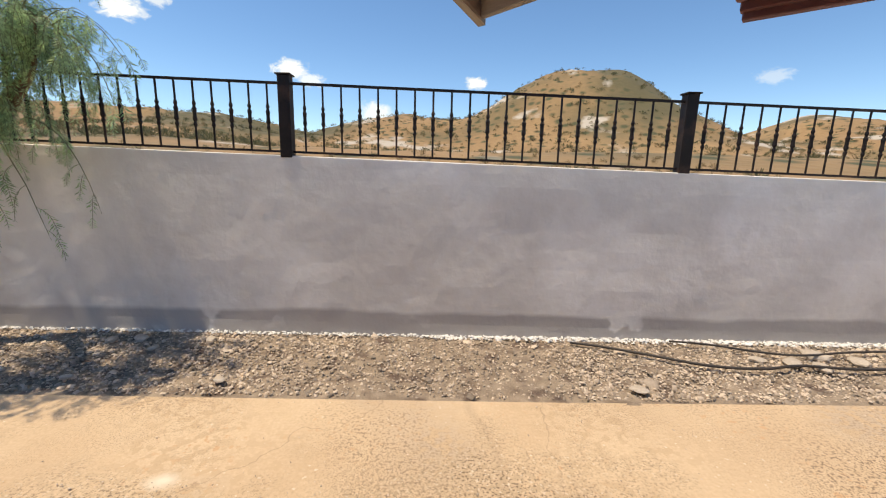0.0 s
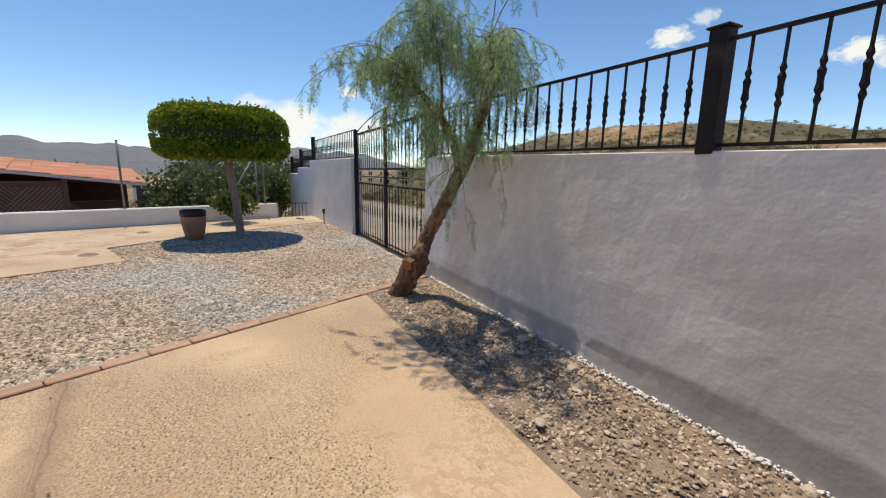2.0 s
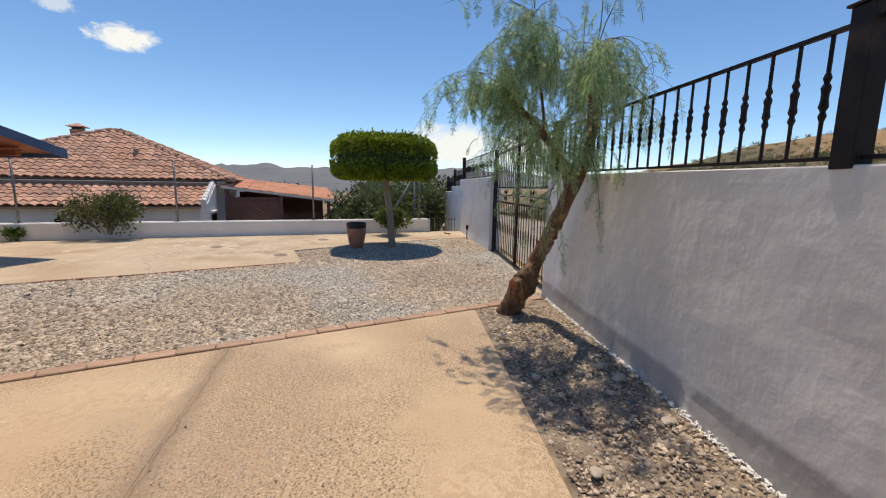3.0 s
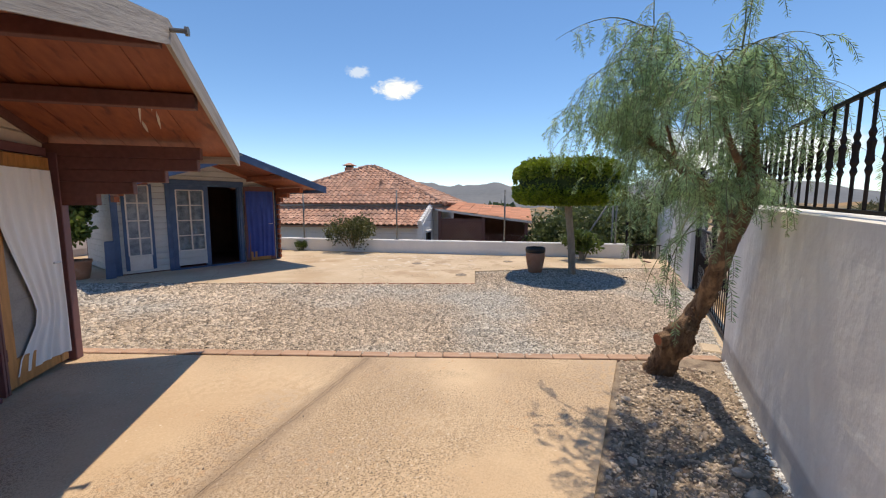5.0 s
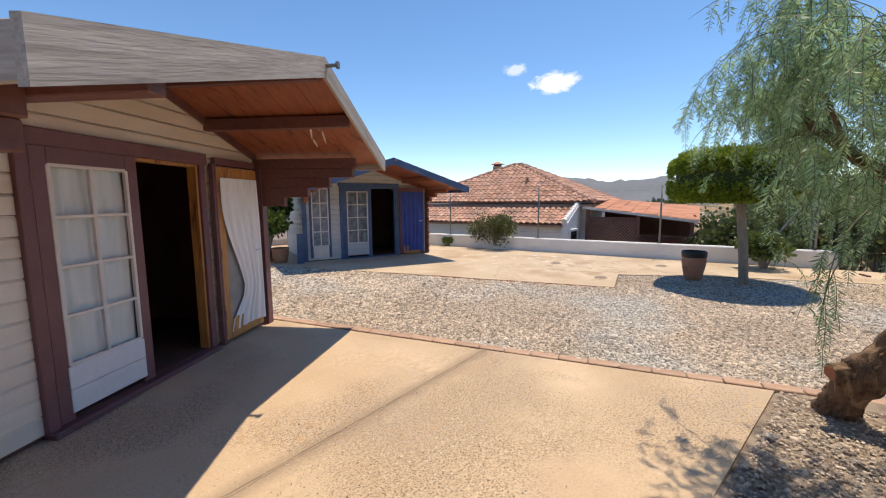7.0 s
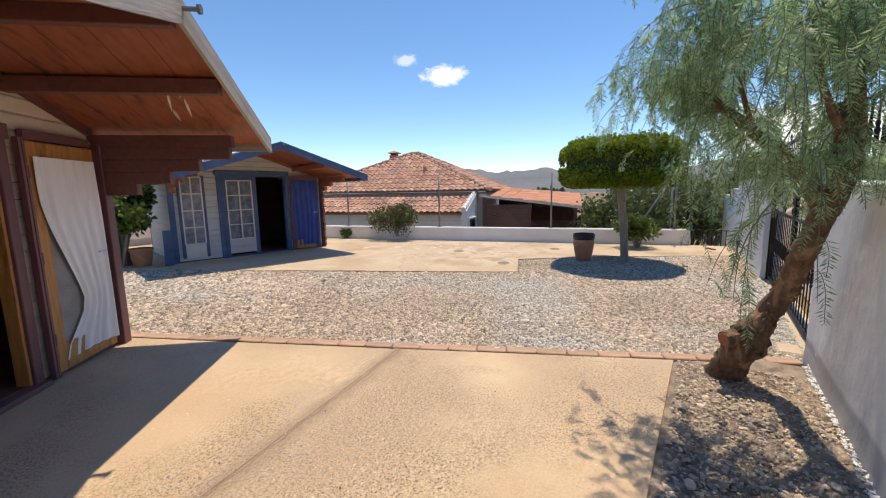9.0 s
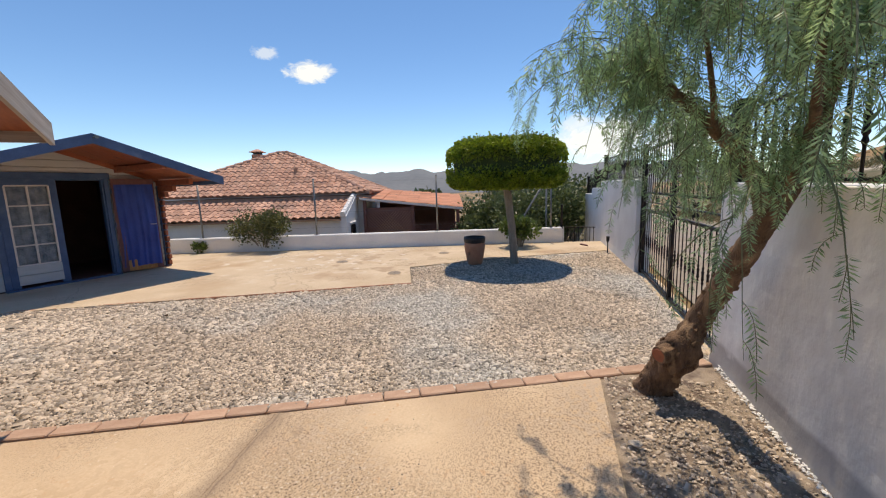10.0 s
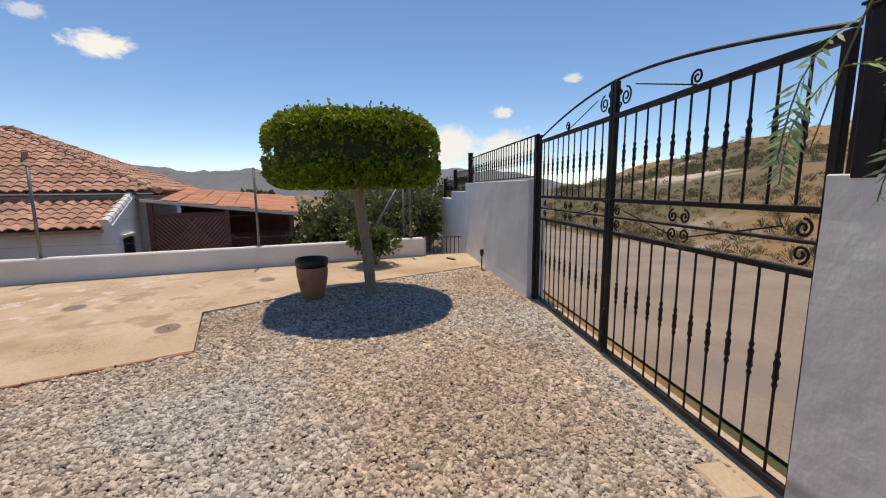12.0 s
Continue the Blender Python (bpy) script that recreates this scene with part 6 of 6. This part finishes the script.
# ---- far white houses ----
def far_house(x, y, w, d, h, turn, flat, label):
    z = land(x, y) - 0.3
    t = thing("distant_house", label, "house", pose(x, y, z, 0, 0, turn), "distant houses")
    part("wall", one_box(-w, w, -d, d, 0, h, 0.02), M_WHITE, t)
    bm = bmesh.new()
    q = [bm.verts.new(p) for p in ((-w - 0.3, -d - 0.3, h), (w + 0.3, -d - 0.3, h), (w + 0.3, d + 0.3, h), (-w - 0.3, d + 0.3, h))]
    a, b = bm.verts.new((-w * 0.5, 0, h + (0.3 if flat else 1.6))), bm.verts.new((w * 0.5, 0, h + (0.3 if flat else 1.6)))
    for ix in ((q[0], q[1], b, a), (q[1], q[2], b), (q[2], q[3], a, b), (q[3], q[0], a), (q[3], q[2], q[1], q[0])):
        bm.faces.new(ix)
    part("roof", bm, M_WHITE if flat else M_TILE, t)
    for i in range(3):
        for sx in (-d - 0.02, d - 0.03):
            part("window", one_box(-w * 0.7 + i * w * 0.6, -w * 0.7 + i * w * 0.6 + 0.9, sx, sx + 0.05, h * 0.35, h * 0.35 + 1.2, 0.01), M_BLUE, t)


for x, y, w, d, h, a, fl in ((-95, 3.0, 5, 4, 4.5, 80, True), (-120, -14, 6, 4, 4, 60, False), (-150, -45, 6, 4, 4, 30, True), (-135, -70, 6, 5, 4, 110, False), (-75, -30, 5, 4, 3.6, 75, False), (-170, 10, 6, 5, 5, 95, True)):
    far_house(x, y, w, d, h, a, fl, "white house with a flat roof across the valley" if fl else "white house with a tiled roof across the valley")


# ---- scrub on the bank and hills ----
def scrub(name, count, region, mat, seed, size, label):
    rnd = np.random.default_rng(seed)
    V, F = [], []
    for _ in range(count):
        x, y = region(rnd)
        z = land(x, y)
        s = size * rnd.uniform(0.5, 1.5)
        n = 46
        a = rnd.uniform(0, 6.28, n)
        el = rnd.uniform(0.15, 1.4, n)
        for i in range(n):
            d = np.array((math.cos(a[i]) * math.cos(el[i]), math.sin(a[i]) * math.cos(el[i]), math.sin(el[i])))
            p = np.array((x, y, z - 0.03)) + d * s * rnd.uniform(0.2, 0.75)
            side = np.cross(d, rnd.normal(0, 1, 3))
            side = side / (np.linalg.norm(side) + 1e-9) * s * 0.045
            b = len(V)
            V.extend([tuple(p - side * 0.6), tuple(p + d * s * 0.38 - side * 0.2), tuple(p + d * s * 0.42 + side * 0.6), tuple(p + side)])
            F.append((b, b + 1, b + 2, b + 3))
    ob = raw_mesh(name, V, F, mat)
    return tagged(ob, label, "scrub", kind="stuff")


def on_bank(r):
    x = r.uniform(-45, 14)
    return x, 9.6 - 0.036 * min(x, 0) + abs(r.normal(0, 1)) * 6


def on_hills(r):
    while True:
        a, d = math.radians(r.uniform(-68, 52)), r.uniform(48, 190)
        x, y = d * math.sin(a), d * math.cos(a)
        if y > 14:
            return x, y


scrub("dry_grass", 1900, on_bank, M_SCRUB, 1, 0.22, "dry tan grass tufts on the bank beyond the lane")
scrub("green_scrub", 190, on_bank, M_SCRUB_GREEN, 2, 0.36, "dusty green scrub on the bank beyond the lane")
scrub("hill_scrub", 2800, on_hills, M_SCRUB_GREEN, 3, 0.8, "scattered dark scrub on the dry hills")
scrub("hill_grass", 1500, on_hills, M_SCRUB, 4, 0.6, "pale dry grass on the hills")


# ---- clouds, far off ----
def cloud_material(density, seed):
    m = bpy.data.materials.new("cloud_vapour")
    m.use_nodes = True
    nt = m.node_tree
    n, l = nt.nodes, nt.links
    n.remove(n["Principled BSDF"])
    co = n.new("ShaderNodeTexCoord")
    mp = n.new("ShaderNodeMapping")
    mp.inputs["Location"].default_value = (seed, seed * 0.7, 0)
    mp.inputs["Scale"].default_value = (1.0, 0.8, 1)
    l.new(co.outputs["Object"], mp.inputs[0])
    nz = n.new("ShaderNodeTexNoise")
    nz.inputs["Scale"].default_value, nz.inputs["Detail"].default_value, nz.inputs["Roughness"].default_value = 2.1, 10, 0.64
    l.new(mp.outputs[0], nz.inputs[0])
    gr = n.new("ShaderNodeTexGradient")
    gr.gradient_type = "SPHERICAL"
    l.new(co.outputs["Object"], gr.inputs[0])
    ad = n.new("ShaderNodeMath")
    ad.operation = "MULTIPLY_ADD"
    nz.inputs["Distortion"].default_value = 0.7
    ad.inputs[1].default_value = 0.80
    l.new(gr.outputs["Fac"], ad.inputs[0])
    l.new(nz.outputs[0], ad.inputs[2])
    r = n.new("ShaderNodeValToRGB")
    r.color_ramp.elements[0].position, r.color_ramp.elements[1].position = 0.72, 1.05
    r.color_ramp.elements[1].color = (density, density, density, 1)
    l.new(ad.outputs[0], r.inputs[0])
    tr, em, mx = n.new("ShaderNodeBsdfTransparent"), n.new("ShaderNodeEmission"), n.new("ShaderNodeMixShader")
    em.inputs[0].default_value, em.inputs[1].default_value = (0.80, 0.91, 1.0, 1), 0.95
    l.new(r.outputs[0], mx.inputs[0])
    l.new(tr.outputs[0], mx.inputs[1])
    l.new(em.outputs[0], mx.inputs[2])
    l.new(mx.outputs[0], n["Material Output"].inputs[0])
    return m


def cloud(az, el, width, height, density, seed):
    """A drift of vapour, sized in degrees, on a card 3 km away."""
    d = 3000
    a, e = math.radians(az), math.radians(el)
    p = Vector((d * math.sin(a) * math.cos(e), d * math.cos(a) * math.cos(e), d * math.sin(e)))
    bm = bmesh.new()
    bmesh.ops.create_grid(bm, x_segments=2, y_segments=2, size=1.0)
    ob = link_mesh("cloud", bm, cloud_material(density, seed))
    ob.matrix_world = look(p, (0, 0, 0)) @ Matrix.Diagonal((d * math.radians(width), d * math.radians(height), 1, 1))
    ob.visible_shadow = False
    tagged(ob, "small white fair-weather cloud", "cloud", kind="structure")


for k, c in enumerate(((-122.7, 15.0, 4.2, 2.0, 1.0), (-127.9, 16.8, 2.2, 1.2, 0.55), (-19.5, 12.0, 3.2, 1.6, 0.95), (4.6, 11.5, 2.2, 1.3, 0.9), (-9.1, 7.3, 3.2, 2.4, 0.7), (37.9, 10.7, 2.5, 1.2, 0.35), (28, 8.5, 2.4, 1.0, 0.4),
                       (-76.1, 10.1, 2.2, 1.2, 0.8), (-36.1, 15.6, 3.2, 1.6, 0.9), (-32.8, 17.2, 2.0, 1.2, 0.6), (-17.0, 10.9, 2.6, 1.2, 0.7), (-84.5, 5.6, 9.0, 4.6, 0.95), (-75, 5.2, 8.0, 4.2, 0.9), (-67.0, 13.8, 1.8, 0.9, 0.7), (-88, 8, 3, 1.6, 0.5))):
    cloud(*c, k * 3.1)


# ---- edging bricks and gravel, the many small pieces ----
brick_mesh = bpy.data.meshes.new("edging_brick")
bm = one_box(-0.138, 0.138, -0.062, 0.062, -0.05, 0.016, 0.008)
bm.to_mesh(brick_mesh)
bm.free()
brick_mesh.materials.append(M_BRICK)
edging = thing("kerb_edging", "flat terracotta brick edging between paving and gravel", "edging", kind="structure")
rb = random.Random(3)


slim_mesh = bpy.data.meshes.new("slim_edging_brick")
bm = one_box(-0.138, 0.138, -0.022, 0.022, -0.06, 0.010, 0.004)
bm.to_mesh(slim_mesh)
bm.free()
slim_mesh.materials.append(M_TERRACOTTA)


def lay_bricks(a, b, off, z, mesh=None):
    a, b = Vector(a), Vector(b)
    d = b - a
    n = int(d.length / 0.284)
    ang = math.atan2(d.y, d.x)
    nrm = Vector((-d.y, d.x)).normalized() * off
    for i in range(n):
        p = a + d * ((i + 0.5) / n) + nrm
        o = new("brick", mesh or brick_mesh)
        o.parent = edging
        o.matrix_local = pose(p.x, p.y, z + rb.uniform(-0.003, 0.004), rb.uniform(-0.8, 0.8), rb.uniform(-0.8, 0.8), math.degrees(ang) + rb.uniform(-1, 1))


lay_bricks((-0.95, -3.95), (-4.42, 3.52), 0.055, -0.006)
lay_bricks((-6.92, -0.20), (-3.55, -7.0), 0.02, 0.004, slim_mesh)
lay_bricks((-4.42, 3.50), (-4.05, 2.75), 0.0, -0.05)


def inside(pts, x, y):
    c = np.zeros(len(x), bool)
    n = len(pts)
    for i in range(n):
        (x1, y1), (x2, y2) = pts[i], pts[(i + 1) % n]
        hit = ((y1 > y) != (y2 > y)) & (x < (x2 - x1) * (y - y1) / (y2 - y1 + 1e-12) + x1)
        c ^= hit
    return c


def scatter_stones(name, polygon, spots, mat, seed, z_of, label, flat=0.42):
    """Angular stones scattered over a polygon. spots: (x0, x1, y0, y1, number per square metre, mean size)."""
    rnd = np.random.default_rng(seed)
    cube = np.array([(-1, -1, -1), (1, -1, -1), (1, 1, -1), (-1, 1, -1), (-0.7, -0.7, 1), (0.8, -0.6, 1), (0.6, 0.7, 1), (-0.7, 0.6, 1)], float)
    quads = np.array([(4, 5, 6, 7), (0, 1, 5, 4), (1, 2, 6, 5), (2, 3, 7, 6), (3, 0, 4, 7)])
    V, F, base = [], [], 0
    for x0, x1, y0, y1, dens, size in spots:
        n = int((x1 - x0) * (y1 - y0) * dens)
        x, y = rnd.uniform(x0, x1, n), rnd.uniform(y0, y1, n)
        keep = inside(polygon, x, y)
        x, y = x[keep], y[keep]
        n = len(x)
        s = size * rnd.lognormal(0, 0.35, n)
        shape = np.stack([s * rnd.uniform(0.75, 1.5, n), s * rnd.uniform(0.55, 1.0, n), s * flat * rnd.uniform(0.6, 1.1, n)], 1)
        v = cube[None] * (1 + rnd.uniform(-0.28, 0.28, (n, 8, 3))) * shape[:, None]
        a, b, c = rnd.uniform(0, 6.28, n), rnd.normal(0, 0.26, n), rnd.normal(0, 0.26, n)
        v = np.stack([v[..., 0], v[..., 1] * np.cos(b)[:, None] - v[..., 2] * np.sin(b)[:, None], v[..., 1] * np.sin(b)[:, None] + v[..., 2] * np.cos(b)[:, None]], -1)
        v = np.stack([v[..., 0] * np.cos(c)[:, None] + v[..., 2] * np.sin(c)[:, None], v[..., 1], -v[..., 0] * np.sin(c)[:, None] + v[..., 2] * np.cos(c)[:, None]], -1)
        v = np.stack([v[..., 0] * np.cos(a)[:, None] - v[..., 1] * np.sin(a)[:, None], v[..., 0] * np.sin(a)[:, None] + v[..., 1] * np.cos(a)[:, None], v[..., 2]], -1)
        z = z_of(x, y) + rnd.uniform(0, 1, n) ** 1.5 * 0.016
        v += np.stack([x, y, z], 1)[:, None]
        V.append(v.reshape(-1, 3))
        F.append((quads[None] + (np.arange(n) * 8)[:, None, None] + base).reshape(-1, 4))
        base += n * 8
    V, F = np.concatenate(V), np.concatenate(F)
    me = bpy.data.meshes.new(name)
    me.vertices.add(len(V))
    me.vertices.foreach_set("co", V.ravel())
    me.loops.add(len(F) * 4)
    me.loops.foreach_set("vertex_index", F.ravel())
    me.polygons.add(len(F))
    me.polygons.foreach_set("loop_start", np.arange(len(F)) * 4)
    me.update(calc_edges=True)
    me.materials.append(mat)
    return tagged(new(name, me), label, "gravel", kind="stuff")


GRAVEL_AREA = [(0.7, -12), (-1.02, -3.95), (-4.10, 2.69), (-4.50, 3.56), (-8.36, 3.62), (-8.36, 3.54), (-10.85, 3.42), (-9.52, 1.0), (-8.2, -0.68), (-6.9, -0.16), (-0.95, -12)]
scatter_stones("gravel", GRAVEL_AREA, [(-6.6, -2.0, -1.4, 3.62, 6400, 0.0098), (-11, -6.6, -1.4, 3.6, 3600, 0.0118), (-7, 0.7, -4.4, -1.4, 2400, 0.0145), (-6, 0.7, -9.5, -4.4, 1300, 0.018)],
               M_GRAVEL, 5, lambda x, y: np.full(len(x), -0.012), "grey and beige crushed gravel over the yard")
STRIP_AREA = [(-3.98, 2.60), (5.6, 2.68), (5.6, 3.50), (-4.3, 3.50)]


def strip_z(x, y):
    return -0.013 + 0.035 * np.clip((y - 2.8) / 0.7, 0, 1)


scatter_stones("stone_chips", STRIP_AREA, [(-4, -0.4, 2.57, 3.5, 2300, 0.0072), (-0.4, 1.2, 2.57, 3.5, 1900, 0.0055), (1.2, 5.6, 2.57, 3.5, 2900, 0.0068), (-4, 5.6, 2.57, 3.5, 30, 0.014)], M_CHIP, 6, strip_z, "pale stone chips over the soil strip")
scatter_stones("plaster_crumbs", [(-4.3, 3.40), (5.6, 3.36), (5.6, 3.53), (-4.3, 3.53)], [(-4.3, 5.6, 3.485, 3.53, 4200, 0.006), (0.2, 5.6, 3.45, 3.53, 2600, 0.0075)], M_PLASTER_CRUMB, 7, lambda x, y: np.full(len(x), 0.032), "white plaster crumbs along the foot of the wall")
scatter_stones("slab_grit", [(-3.6, 0.0), (3, 0.0), (3, 2.6), (-3.9, 2.6)], [(-3.9, 3, -0.5, 2.6, 40, 0.0028), (-2.6, 0.6, 0.4, 1.9, 420, 0.0026), (-1.6, 0.2, 0.9, 1.8, 500, 0.0024)], M_CHIP, 8, lambda x, y: np.full(len(x), -0.004), "scattered grit on the concrete paving")
